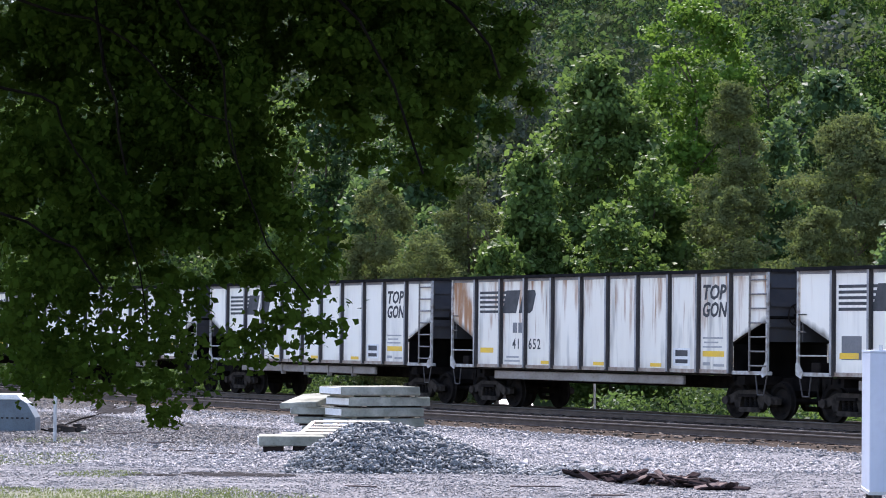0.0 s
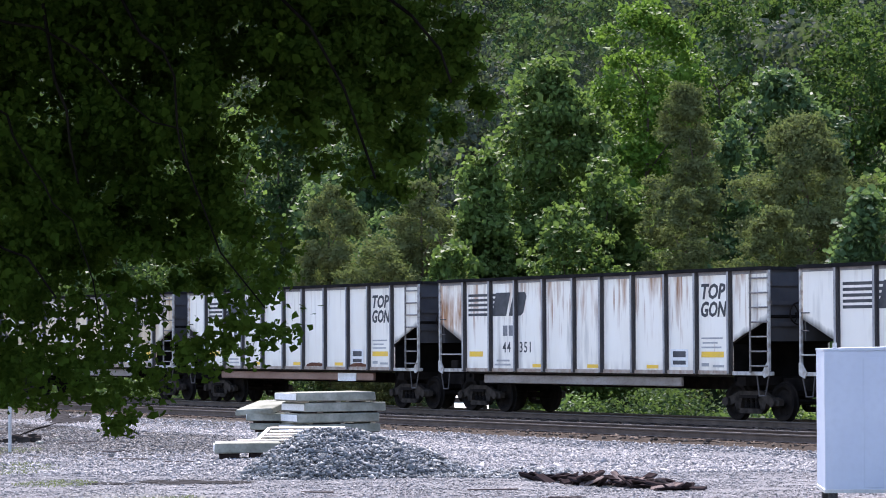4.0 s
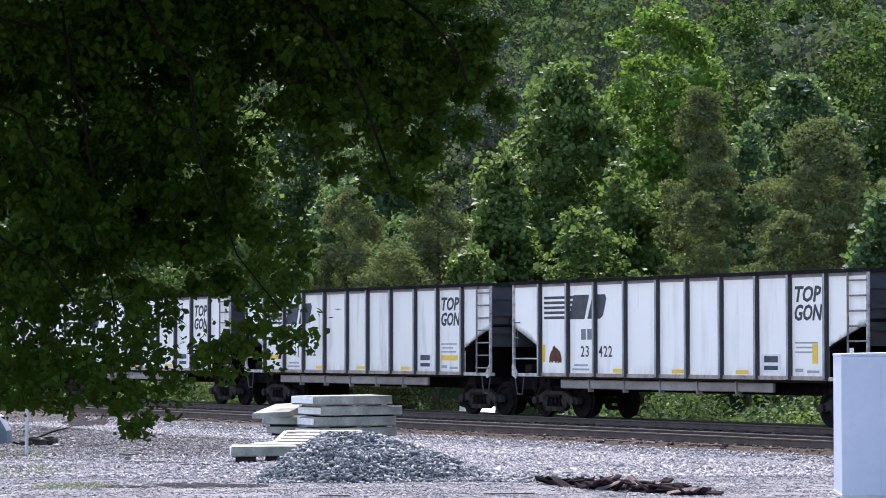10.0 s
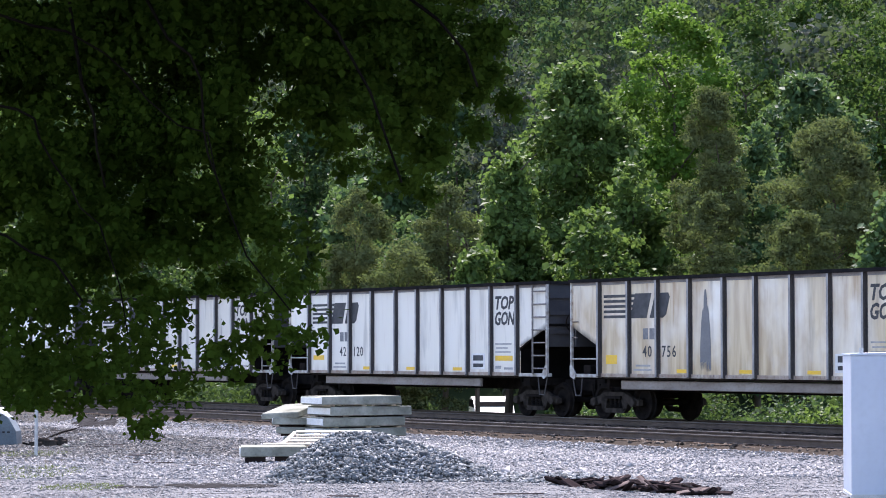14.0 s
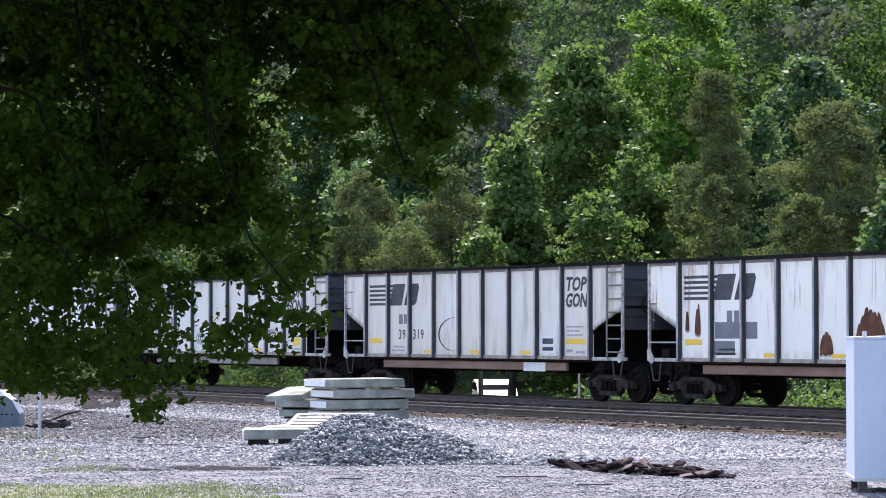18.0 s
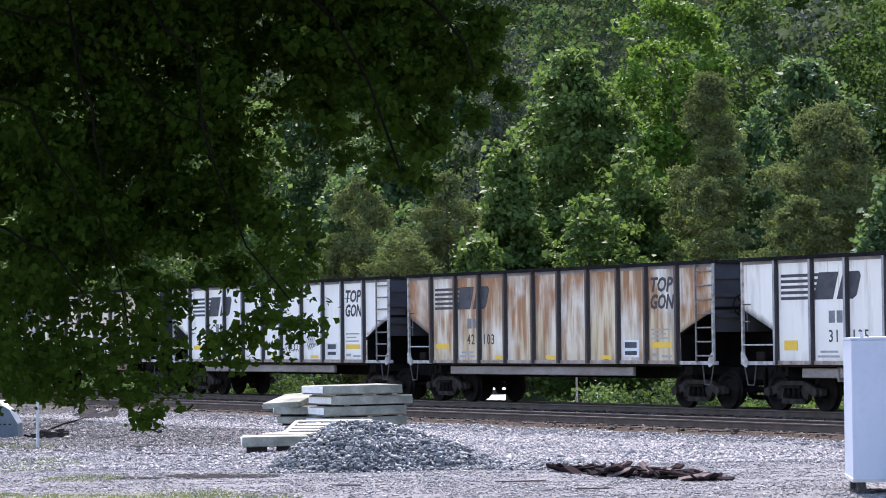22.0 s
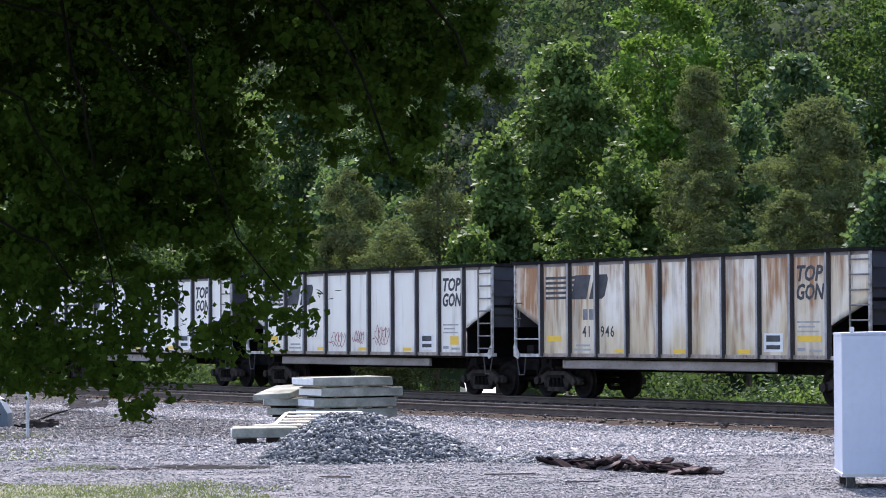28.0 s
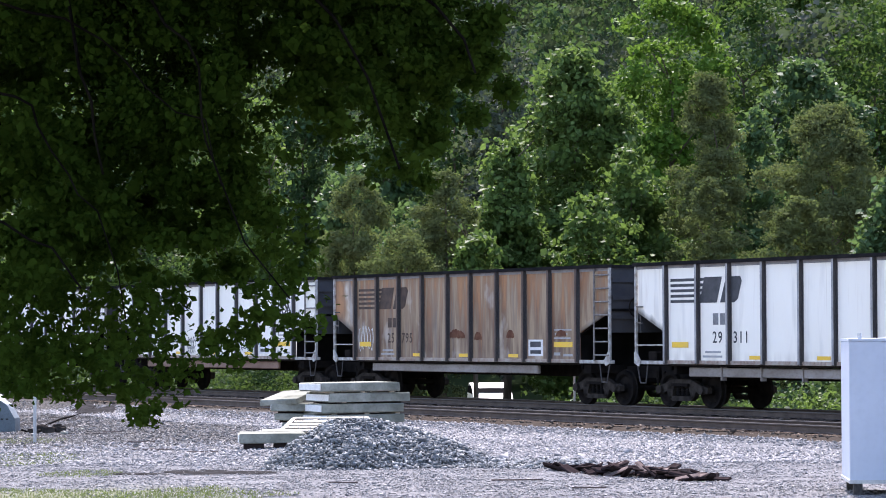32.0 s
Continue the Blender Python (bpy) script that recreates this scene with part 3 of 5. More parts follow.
    for i in range(3):
        a = i * math.tau / 3
        part("spoke", tube((BODY + 0.16, -0.75, 2.55), (BODY + 0.16, -0.75 + 0.25 * math.cos(a), 2.55 + 0.25 * math.sin(a)), 0.014, None, 5), UNDER, wheel)
    for x, s in ((-0.62, 1), (BODY + 0.62, -1)):
        bm = bmesh.new()
        add_box(bm, min(x, x + s * 0.5), max(x, x + s * 0.5), -0.09, 0.09, 0.75, 0.95)
        add_prism(bm, ((x - s * 0.05, 0.66), (x + s * 0.18, 0.66), (x + s * 0.18, 1.03), (x - s * 0.05, 1.03)), -0.2, 0.14)
        add_tube(bm, (x + s * 0.2, -0.35, 0.9), (x + s * 0.05, -0.38, 0.42), 0.03, None, 6)
        part("coupler", bm, UNDER, car, "black knuckle coupler with air hose")
    for x in (1.32, BODY - 1.32):
        truck = part("truck", box(-0.16, 0.16, -0.95, 0.95, 0.56, 0.74, 0.02), UNDER, car, "dark cast steel wheel truck", (x, 0, 0))
        for s in (-1, 1):
            part("side_frame", shared("side_frame|%d" % s, lambda: side_frame_bm(s), TRUCK_STEEL), TRUCK_STEEL, truck, "rusty brown cast side frame")
            part("bolster_end", shared("bolster_end|%d" % s, lambda: springs_bm(s), UNDER), UNDER, truck)
        for dx in (-0.2, 0.0, 0.2):
            part("spring", shared("spring", spring_bm, UNDER), UNDER, truck, "", (dx, 0, 0))
        for dx in (-0.89, 0.89):
            ws = part("wheelset", shared("wheelset", wheelset_bm, UNDER), UNDER, truck)
            ws.matrix_parent_inverse = Matrix.Translation((dx, 0, 0.457))
    return car


def wheel_ring(x):
    """The rim of a brake wheel."""
    bm = bmesh.new()
    n, k = 18, 6
    rings = []
    for i in range(n):
        a = i * math.tau / n
        ring = []
        for j in range(k):
            b = j * math.tau / k
            r = 0.26 + 0.02 * math.cos(b)
            ring.append(bm.verts.new((x + 0.02 * math.sin(b), -0.75 + r * math.cos(a), 2.55 + r * math.sin(a))))
        rings.append(ring)
    for i in range(n):
        for j in range(k):
            bm.faces.new((rings[i][j], rings[(i + 1) % n][j], rings[(i + 1) % n][(j + 1) % k], rings[i][(j + 1) % k]))
    return bm


def logo_bm():
    """Five stripes that run into two leaning blocks."""
    bm = bmesh.new()
    y0, y1 = DECAL, DECAL + 0.004
    for i in range(5):
        z = 2.63 + i * 0.132
        add_prism(bm, ((1.50, z), (2.76 + i * 0.05, z), (2.79 + i * 0.05, z + 0.072), (1.50, z + 0.072)), y0, y1)
    add_prism(bm, ((2.72, 2.62), (3.44, 2.62), (3.66, 3.25), (2.94, 3.25)), y0 - 0.001, y1)
    add_prism(bm, ((3.58, 2.62), (4.16, 2.62), (4.30, 2.70), (4.46, 3.14), (4.40, 3.25), (3.94, 3.25), (3.80, 3.17)), y0 - 0.002, y1)
    return bm


def scribble_bm(rng, x0, x1, z0, z1, loops=5, r=0.017):
    """Sprayed strokes with no letters in them."""
    bm = bmesh.new()
    n = 10 * loops
    last = pair = None
    ph = rng.uniform(0, 6)
    for i in range(n + 1):
        t = i / n
        a = ph + t * loops * math.tau
        p = Vector((x0 + (x1 - x0) * (0.12 + 0.76 * t) + 0.16 * (x1 - x0) * math.cos(a), DECAL - 0.002, (z0 + z1) / 2 + 0.5 * (z1 - z0) * math.sin(a) * (0.6 + 0.4 * math.sin(3.1 * a + ph))))
        if last is not None:
            d = (p - last).normalized()
            s = Vector((-d.z, 0, d.x)) * r
            if pair is None:
                pair = bm.verts.new(last - s), bm.verts.new(last + s)
            ends = bm.verts.new(p - s), bm.verts.new(p + s)
            bm.faces.new((pair[0], pair[1], ends[1], ends[0]))
            pair = ends
        last = p
    return bm


def blob_bm(rng, x0, x1, z0, z1):
    """A ragged patch with a streaky upper edge."""
    n = 48
    ns = max(2, int((x1 - x0) / 0.15))
    tall = [rng.random() for i in range(ns + 1)]
    up, low = [], []
    for i in range(n + 1):
        t = i / n
        x = x0 + (x1 - x0) * t
        arch = math.sin(math.pi * min(1, max(0, 0.03 + 0.94 * t))) ** 0.45
        up.append((x, z0 + (z1 - z0) * arch * (0.80 + 0.20 * tall[int(t * ns * 0.999)]) * (1 - 0.09 * abs(2 * ((t * ns) % 1) - 1) ** 3)))
        low.append((x, z0 + (z1 - z0) * rng.uniform(0.0, 0.14)))
    bm = bmesh.new()
    a = [bm.verts.new((x, DECAL - 0.002, z)) for x, z in up]
    b = [bm.verts.new((x, DECAL - 0.002, z)) for x, z in low]
    for i in range(n):
        bm.faces.new((b[i], b[i + 1], a[i + 1], a[i]))
    return bm


def arc_bm(x0, x1, z0, z1):
    """A sprayed crescent."""
    bm = bmesh.new()
    last = None
    for i in range(19):
        a = math.pi * (0.5 + i / 18)
        w = 0.012 + 0.03 * math.sin(math.pi * i / 18)
        c, s = math.cos(a), math.sin(a)
        ends = [bm.verts.new((x1 + (x1 - x0) * c * q, DECAL - 0.002, (z0 + z1) / 2 + (z1 - z0) / 2 * s * q)) for q in (1 - w, 1 + w)]
        if last:
            bm.faces.new((last[0], last[1], ends[1], ends[0]))
        last = ends
    return bm


# wagon by wagon: rust, tan, grey film, has words, number as left and right halves, extras
# extras: ("grey"|"rust"|"smear", x0, x1, z0, z1), ("ink"|"red"|"white", x0, x1, z0, z1), "plate", "redsill", "ribsill", "nologo", "faded"
CARS = {
    -6: (0.1, 0.15, 0.1, 1, "", ""), -5: (0.3, 0.4, 0.1, 1, "", ""), -4: (0.05, 0.1, 0.1, 1, "", ""), -3: (0.2, 0.2, 0.2, 1, "", ""),
    -2: (0.1, 0.15, 0.15, 1, "", ""), -1: (0.05, 0.08, 0.12, 1, "30", "342", "ribsill"),
    0: (0.42, 0.12, 0.22, 1, "41", "652"),
    1: (0.05, 0.05, 0.08, 1, "34", "037", ("grey", 1.62, 2.35, 1.50, 2.05), ("grey", 5.45, 6.55, 1.28, 1.98), "ribsill"),
    2: (0.26, 0.75, 0.22, 1, "41", "985"),
    3: (0.12, 0.14, 0.15, 1, "39", "971", ("rust", 8.2, 9.4, 1.2, 1.35), ("rust", 10.9, 12.0, 1.2, 1.34), "plate", "redsill"),
    4: (0.45, 0.12, 0.12, 1, "44", "351"),
    5: (0.05, 0.05, 0.25, 1, "38", "042", ("ink", 2.8, 3.5, 1.4, 1.8)),
    6: (0.55, 0.18, 0.12, 1, "41", "133", ("ink", 1.5, 2.3, 1.35, 2.2), ("ink", 5.5, 6.2, 1.3, 1.7), ("ink", 8.2, 9.3, 1.3, 1.75), ("ink", 9.6, 10.7, 1.5, 1.9), "ribsill"),
    7: (0.55, 0.08, 0.10, 1, "44", "904"),
    8: (0.10, 0.10, 0.06, 1, "32", "317", ("grey", 5.9, 5.98, 1.3, 2.4), ("grey", 7.4, 7.46, 1.6, 2.6), "ribsill"),
    9: (0.04, 0.10, 0.30, 1, "31", "322", "ribsill"),
    10: (0.03, 0.03, 0.02, 1, "23", "422", ("rust", 1.75, 2.35, 1.45, 1.95), "ribsill"),
    11: (0.02, 0.02, 0.03, 1, "36", "222", ("grey", 5.43, 6.69, 1.22, 2.22), ("grey", 6.86, 7.96, 1.22, 2.24), ("grey", 8.13, 9.36, 1.22, 2.2), ("grey", 9.53, 10.77, 1.22, 1.9)),
    12: (0.08, 0.22, 0.75, 1, "41", "247"),
    13: (0.08, 0.08, 0.35, 1, "42", "120"),
    14: (0.16, 0.72, 0.16, 1, "40", "756", ("smear", 5.75, 6.2, 1.25, 3.45)),
    15: (0.05, 0.10, 0.35, 1, "37", "118"),
    16: (0.10, 0.18, 0.58, 1, "41", "014", ("ink", 5.5, 6.3, 1.4, 1.85), ("ink", 6.95, 8.0, 1.3, 1.95), ("ink", 10.9, 11.5, 1.75, 1.95)),
    17: (0.12, 0.28, 0.58, 1, "39", "319", ("arc", 5.6, 6.5, 1.3, 2.25), "redsill", "plate"),
    18: (0.30, 0.10, 0.10, 1, "", "", ("grey", 2.8, 4.5, 1.68, 2.08), ("grey", 2.75, 3.6, 1.28, 1.62), ("rust", 1.55, 1.72, 1.8, 2.5), ("rust", 1.95, 2.2, 1.7, 2.6), ("rust", 6.9, 7.4, 1.25, 1.9), ("rust", 8.2, 9.3, 1.22, 2.55), ("rust", 9.5, 10.4, 1.25, 2.75), "redsill", "plate"),
    19: (0.22, 0.85, 0.20, 0, "21", "291", ("grey", 2.8, 3.6, 1.22, 1.5), "redsill"),
    20: (0.04, 0.04, 0.14, 1, "39", "993", ("ink", 8.3, 9.3, 1.35, 1.85), ("ink", 9.7, 10.4, 1.5, 2.0)),
    21: (0.85, 0.8, 0.15, 1, "42", "103"),
    22: (0.16, 0.10, 0.14, 1, "31", "135", ("ink", 5.5, 6.6, 1.35, 1.85), ("ink", 6.95, 7.85, 1.35, 1.9), ("ink", 8.2, 9.3, 1.35, 2.1), ("ink", 9.7, 10.4, 1.6, 2.0), ("ink", 11.1, 11.8, 1.7, 2.1), "ribsill"),
    23: (0.62, 0.9, 0.15, 0, "21", "231", ("red", 8.2, 9.0, 1.5, 2.1), "redsill", "plate"),
    24: (0.04, 0.04, 0.06, 1, "42", "122"),
    25: (0.03, 0.04, 0.05, 1, "32", "337"),
    26: (0.10, 0.18, 0.18, 1, "40", "689", ("red", 5.5, 6.6, 1.3, 1.85), ("red", 7.0, 7.7, 1.4, 1.85), ("red", 8.2, 9.3, 1.35, 2.05)),
    27: (0.6, 0.72, 0.12, 1, "41", "946"),
    28: (0.14, 0.06, 0.12, 1, "42", "169"),
    29: (0.03, 0.04, 0.03, 1, "22", "766", ("ink", 5.5, 6.4, 1.25, 1.9), ("ink", 9.55, 10.5, 1.3, 1.8), "redsill"),
    30: (0.62, 1.25, 0.30, 0, "25", "795", ("white", 1.5, 2.4, 1.3, 2.15), ("rust", 6.8, 7.7, 1.75, 2.05), ("rust", 8.2, 8.6, 1.7, 2.0), ("rust", 9.9, 10.3, 1.75, 2.0), ("rust", 12.4, 12.9, 1.8, 2.0), "faded"),
    31: (0.06, 0.06, 0.06, 1, "29", "311", "ribsill"),
    32: (0.05, 0.10, 0.1, 1, "40", "217"), 33: (0.3, 0.3, 0.1, 1, "", ""),
}


def looks(rust, tan, grey):
    tone = "white" if grey < 0.2 else "greyish white"
    if tan > 1:
        return "heavily rusted brown and tan gondola rail car"
    if tan > 0.6:
        return "dusty tan weathered gondola rail car"
    if rust > 0.35:
        return tone + " gondola rail car with heavy rust streaks"
    return "clean " + tone + " gondola rail car with black ribs" if rust < 0.07 else "weathered " + tone + " gondola rail car with black ribs"


def build_train():
    base = build_car_base()
    cars = {}
    tops = [text_mesh("car_type_lettering", word, 0.50, BLACK_MARK, 0.22, wide, 0.016) for word, wide in (("TOP", 1.0), ("GON", 0.88))]
    for k in sorted(CARS):
        rust, tan, grey, words, left, right, *extras = CARS[k]
        rng = random.Random(100 + k)
        car = copy_thing(base, pose(k * PITCH, TRACK_A, 0))
        cars[k] = car
        tagged(car, looks(rust, tan, grey), "rail car", "wagons of the coal train")
        shade = (rust, tan, grey, rng.random())
        paint = car_paint(*shade)
        for o in car.children:
            if o.name.startswith(("side_panel", "far_side")):
                o.material_slots[0].link = "OBJECT"
                o.material_slots[0].material = paint
        if tan > 0.8 or rust > 0.8:
            for o in car.children_recursive:
                if o.name.startswith("rib_face"):
                    o.material_slots[0].link = "OBJECT"
                    o.material_slots[0].material = RIB_RUST
        faded = "faded" in extras
        mark = FAINT_DARK if faded else BLACK_MARK
        part("logo_stripes", shared("logo_stripes|%d" % faded, logo_bm, mark), mark, car, "dark striped logo")
        if words:
            for i, line in enumerate(tops):
                part("car_type_lettering", line, BLACK_MARK, car, "slanted black lettering", (12.25, DECAL, 2.94 - 0.43 * i))
        dark = not faded and tan <= 0.82
        m2 = BLACK_MARK if dark else FAINT_DARK if faded else FADED_MARK
        m3 = SOFT_MARK if dark else m2
        for i, pts in enumerate(MARKS):
            part("reporting_mark", shared("reporting_mark|%d%d%d" % (i, dark, faded), lambda: box(*pts[:2], DECAL, DECAL + 0.004, *pts[2:]), m3), m3, car)
        if left:
            part("car_number", text_mesh("car_number", left, 0.40, m2, 0, 0.92, 0.004, 1.22), m2, car, "stencilled car number", (3.26, DECAL, 1.64))
            part("car_number", text_mesh("car_number", right, 0.40, m2, 0, 0.92, 0.004, 1.22), m2, car, "stencilled car number", (4.10, DECAL, 1.64))
        # small print and yellow reflectors
        for x0, x1, z0, z1 in ((2.85, 3.65, 1.28, 1.33), (2.95, 3.6, 1.39, 1.44), (12.3, 13.1, 1.74, 1.78), (12.35, 12.95, 1.85, 1.89), (12.3, 13.15, 1.96, 2.0), (12.3, 12.6, 1.30, 1.38), (12.75, 13.2, 1.28, 1.34)):
            part("small_print", shared("small_print|%.1f%.1f" % (x0, z0), lambda: box(x0, x1, DECAL + 0.001, DECAL + 0.004, z0, z1), FADED_MARK), FADED_MARK, car)
        style = k not in (2, 5, 14, 16, 22, 23, 26, 28)
        spots = [(1.55, 2.25, 1.52, 1.66), (12.3, 13.2, 1.52, 1.66)] if style else [(1.6, 2.1, 1.45, 1.68), (12.7, 13.15, 1.42, 1.66)]
        if k in (10,):
            spots = [(1.4, 1.55, 1.5, 1.95), (12.95, 13.15, 1.5, 1.95)]
        if k in (12,):
            spots = [(1.40, 1.46, 1.25, 1.95), (13.33, 13.40, 1.25, 1.95)]
        spots += [(4.75, 5.2, 1.24, 1.33), (7.35, 7.85, 1.24, 1.33), (10.0, 10.5, 1.24, 1.33)]
        for i, (x0, x1, z0, z1) in enumerate(spots):
            w = x1 - x0
            part("yellow_reflector", shared("yellow_reflector|%.2f%.2f" % (w, z1 - z0), lambda: box(-w / 2, w / 2, 0, 0.004, 0, z1 - z0), YELLOW), YELLOW, car, "", ((x0 + x1) / 2, DECAL - 0.003, z0))
        plate = part("inspection_plate", shared("inspection_plate", lambda: box(11.02, 11.75, DECAL, DECAL + 0.004, 1.28, 1.72), PLATE_WHITE), PLATE_WHITE, car, "white inspection stencil plate")
        for i in range(2):
            part("panel", shared("panel|%d" % i, lambda: box(11.12, 11.65, DECAL - 0.003, DECAL, 1.34 + 0.18 * i, 1.34 + 0.18 * i + (0.10 if i == 0 else 0.15)), BLACK_MARK), BLACK_MARK, plate)
        # side pipe under the sill
        red = "redsill" in extras
        pm = PIPE_RED if red else PIPE
        part("side_pipe", shared("side_pipe|%d" % red, lambda: box(2.0, 12.0 if red else 11.2, -1.32, -1.22, 0.80, 1.03, 0.02), pm), pm, car, "brown steel sill beam" if red else "grey steel sill beam")
        if "ribsill" in extras:
            for x in (3.4, 5.0, 6.6, 8.2, 9.8):
                part("bracket", shared("bracket", lambda: box(-0.018, 0.018, -1.36, -1.20, 0.72, 1.07), PIPE), PIPE, car, "", (x, 0, 0))
        if "plate" in extras:
            part("white_board", box(9.9, 11.0, -1.345, -1.325, 0.78, 1.02), PLATE_WHITE, car, "white placard on the sill")
        for e in extras:
            if not isinstance(e, tuple):
                continue
            kind, x0, x1, z0, z1 = e
            if kind == "grey":
                part("repainted_patch", box(x0, x1, DECAL + 0.001, DECAL + 0.004, z0, z1), GREY_PATCH, car, "grey overpainted patch")
            elif kind == "smear":
                part("grey_smear", blob_bm(rng, x0, x1, z0, z1), GREY_PATCH, car, "grey smear running down the side")
            elif kind == "rust":
                part("rust_patch", blob_bm(rng, x0, x1, z0, z1), RUST_PATCH, car, "dark brown rust patch")
            elif kind == "arc":
                part("sprayed_arc", arc_bm(x0, x1, z0, z1), INK, car, "sprayed arc")
            else:
                ink = {"ink": INK, "red": INK_RED, "white": INK_WHITE}[kind]
                part("sprayed_scribble", scribble_bm(rng, x0, x1, z0, z1, 4, 0.015), ink, car, "sprayed scribble")
    for o in (*base.children_recursive, base):
        bpy.data.objects.remove(o)
    return cars


CAR_LIST = build_train()


# ---- things in the yard ----
def stone_mesh(name, count, place, size, material, seed, flat=0.75):
    """Many angular stones in one mesh: squashed octahedra with shifted corners."""
    rng = np.random.default_rng(seed)
    base = np.array([(1, 0, 0), (0, 1, 0), (-1, 0, 0), (0, -1, 0), (0, 0, 1), (0, 0, -1)], float)
    tris = np.array([(0, 1, 4), (1, 2, 4), (2, 3, 4), (3, 0, 4), (1, 0, 5), (2, 1, 5), (3, 2, 5), (0, 3, 5)])
    centres = place(rng, count)
    n = len(centres)
    rad = size * np.exp(rng.normal(0, 0.32, n))
    v = base[None] * rng.uniform(0.55, 1.2, (n, 6, 3)) + rng.normal(0, 0.28, (n, 6, 3))
    q = rng.normal(size=(n, 4))
    q /= np.linalg.norm(q, axis=1)[:, None]
    w, x, y, z = q.T
    R = np.stack([1 - 2 * (y * y + z * z), 2 * (x * y - z * w), 2 * (x * z + y * w), 2 * (x * y + z * w), 1 - 2 * (x * x + z * z), 2 * (y * z - x * w), 2 * (x * z - y * w), 2 * (y * z + x * w), 1 - 2 * (x * x + y * y)], 1).reshape(n, 3, 3)
    v = np.einsum("nij,nkj->nki", R, v) * rad[:, None, None]
    v[:, :, 2] *= flat
    v += centres[:, None, :]
    f = tris[None] + 6 * np.arange(n)[:, None, None]
    return mesh_of_triangles(name, v.reshape(-1, 3), f.reshape(-1, 3), material)


def stone_mat(name, a, b, c):
    m = mat(name, a, 0.9)
    geo = m.node_tree.nodes.new("ShaderNodeNewGeometry")
    n = noise_tex(m, 25, 3)
    col = mixed(m, geo.outputs["Random Per Island"], a, b)
    col = mixed(m, maths(m, "MULTIPLY", spread(m, n, 0.4, 0.7), 0.5), col, c)
    colour_to(m, col)
    return m


GRAVEL = stone_mat("gravel", (0.14, 0.138, 0.141), (0.31, 0.304, 0.306), (0.20, 0.197, 0.20))
BROWN_GRAVEL = stone_mat("brown_gravel", (0.06, 0.058, 0.057), (0.23, 0.222, 0.217), (0.12, 0.115, 0.112))
PILE_STONE = stone_mat("crushed_stone", (0.035, 0.0385, 0.042), (0.32, 0.33, 0.335), (0.09, 0.097, 0.10))

PILE = (-42.33, 24.34)  # centre of the heap
ACROSS = Vector((0.506, 0.863, 0))  # to the right as the camera looks
AWAY = Vector((-0.863, 0.506, 0))


def pile_height(a, b):
    """Height of the heap at a metres across and b away from its centre: a short ridge, steep on one side, with a long tail on the other."""
    run = max((-1.42 - a) / 1.25, (a + 0.82) / 2.35, 0.0)
    deep = abs(b) / (1.9 if b < 0 else 1.5)
    h = 0.79 * max(0.0, 1 - (run ** 1.25 + deep ** 1.35))
    return h + (0.05 * noise.noise((a * 1.4, b * 1.4, 3)) + 0.03 * noise.noise((a * 4, b * 4, 7)) if h > 0.03 else 0)


def pile_points(rng, count):
    out = []
    while len(out) < count:
        a, b = rng.uniform(-2.6, 3.2), rng.uniform(-2.0, 1.6)
        h = pile_height(a, b)
        if h < 0.02 and rng.random() > 0.16:
            continue
        x, y = PILE[0] + a * ACROSS.x + b * AWAY.x, PILE[1] + a * ACROSS.y + b * AWAY.y
        out.append((x, y, ground_z(x, y) + max(0, h) + rng.uniform(-0.01, 0.02)))
    return np.array(out)


def build_pile():
    heap = new("gravel_pile", stone_mesh("gravel_pile", 17000, pile_points, 0.036, PILE_STONE, 4))
    tagged(heap, "heap of dark grey crushed stone on the yard", "gravel pile", kind="stuff")
    core = bmesh.new()
    n = 40
    grid = []
    for i in range(n + 1):
        row = []
        for j in range(n + 1):
            a, b = -2.6 + 5.8 * i / n, -2.0 + 3.6 * j / n
            x, y = PILE[0] + a * ACROSS.x + b * AWAY.x, PILE[1] + a * ACROSS.y + b * AWAY.y
            row.append(core.verts.new((x, y, ground_z(x, y) + pile_height(a, b) - 0.025)))
        grid.append(row)
    for i in range(n):
        for j in range(n):
            core.faces.new((grid[i][j], grid[i + 1][j], grid[i + 1][j + 1], grid[i][j + 1]))
    part("heap_core", core, PILE_STONE, heap)


build_pile()


def yard_points(rng, count, near, far, u0=-0.19, u1=0.19):
    out = []
    while len(out) < count:
        d, u = near + (far - near) * rng.random(), rng.uniform(u0, u1)
        x = d * (AWAY.x + u * ACROSS.x)
        y = d * (AWAY.y + u * ACROSS.y)
        if y > 33.86 or y < 8 or (d < 40.5 + 2 * noise.noise((x * 0.3, y * 0.3, 1.0)) - 100 * max(0.0, u + 0.075) and rng.random() < 0.75):
            continue
        out.append((x, y, ground_z(x, y) + rng.uniform(-0.006, 0.008)))
    return np.array(out)


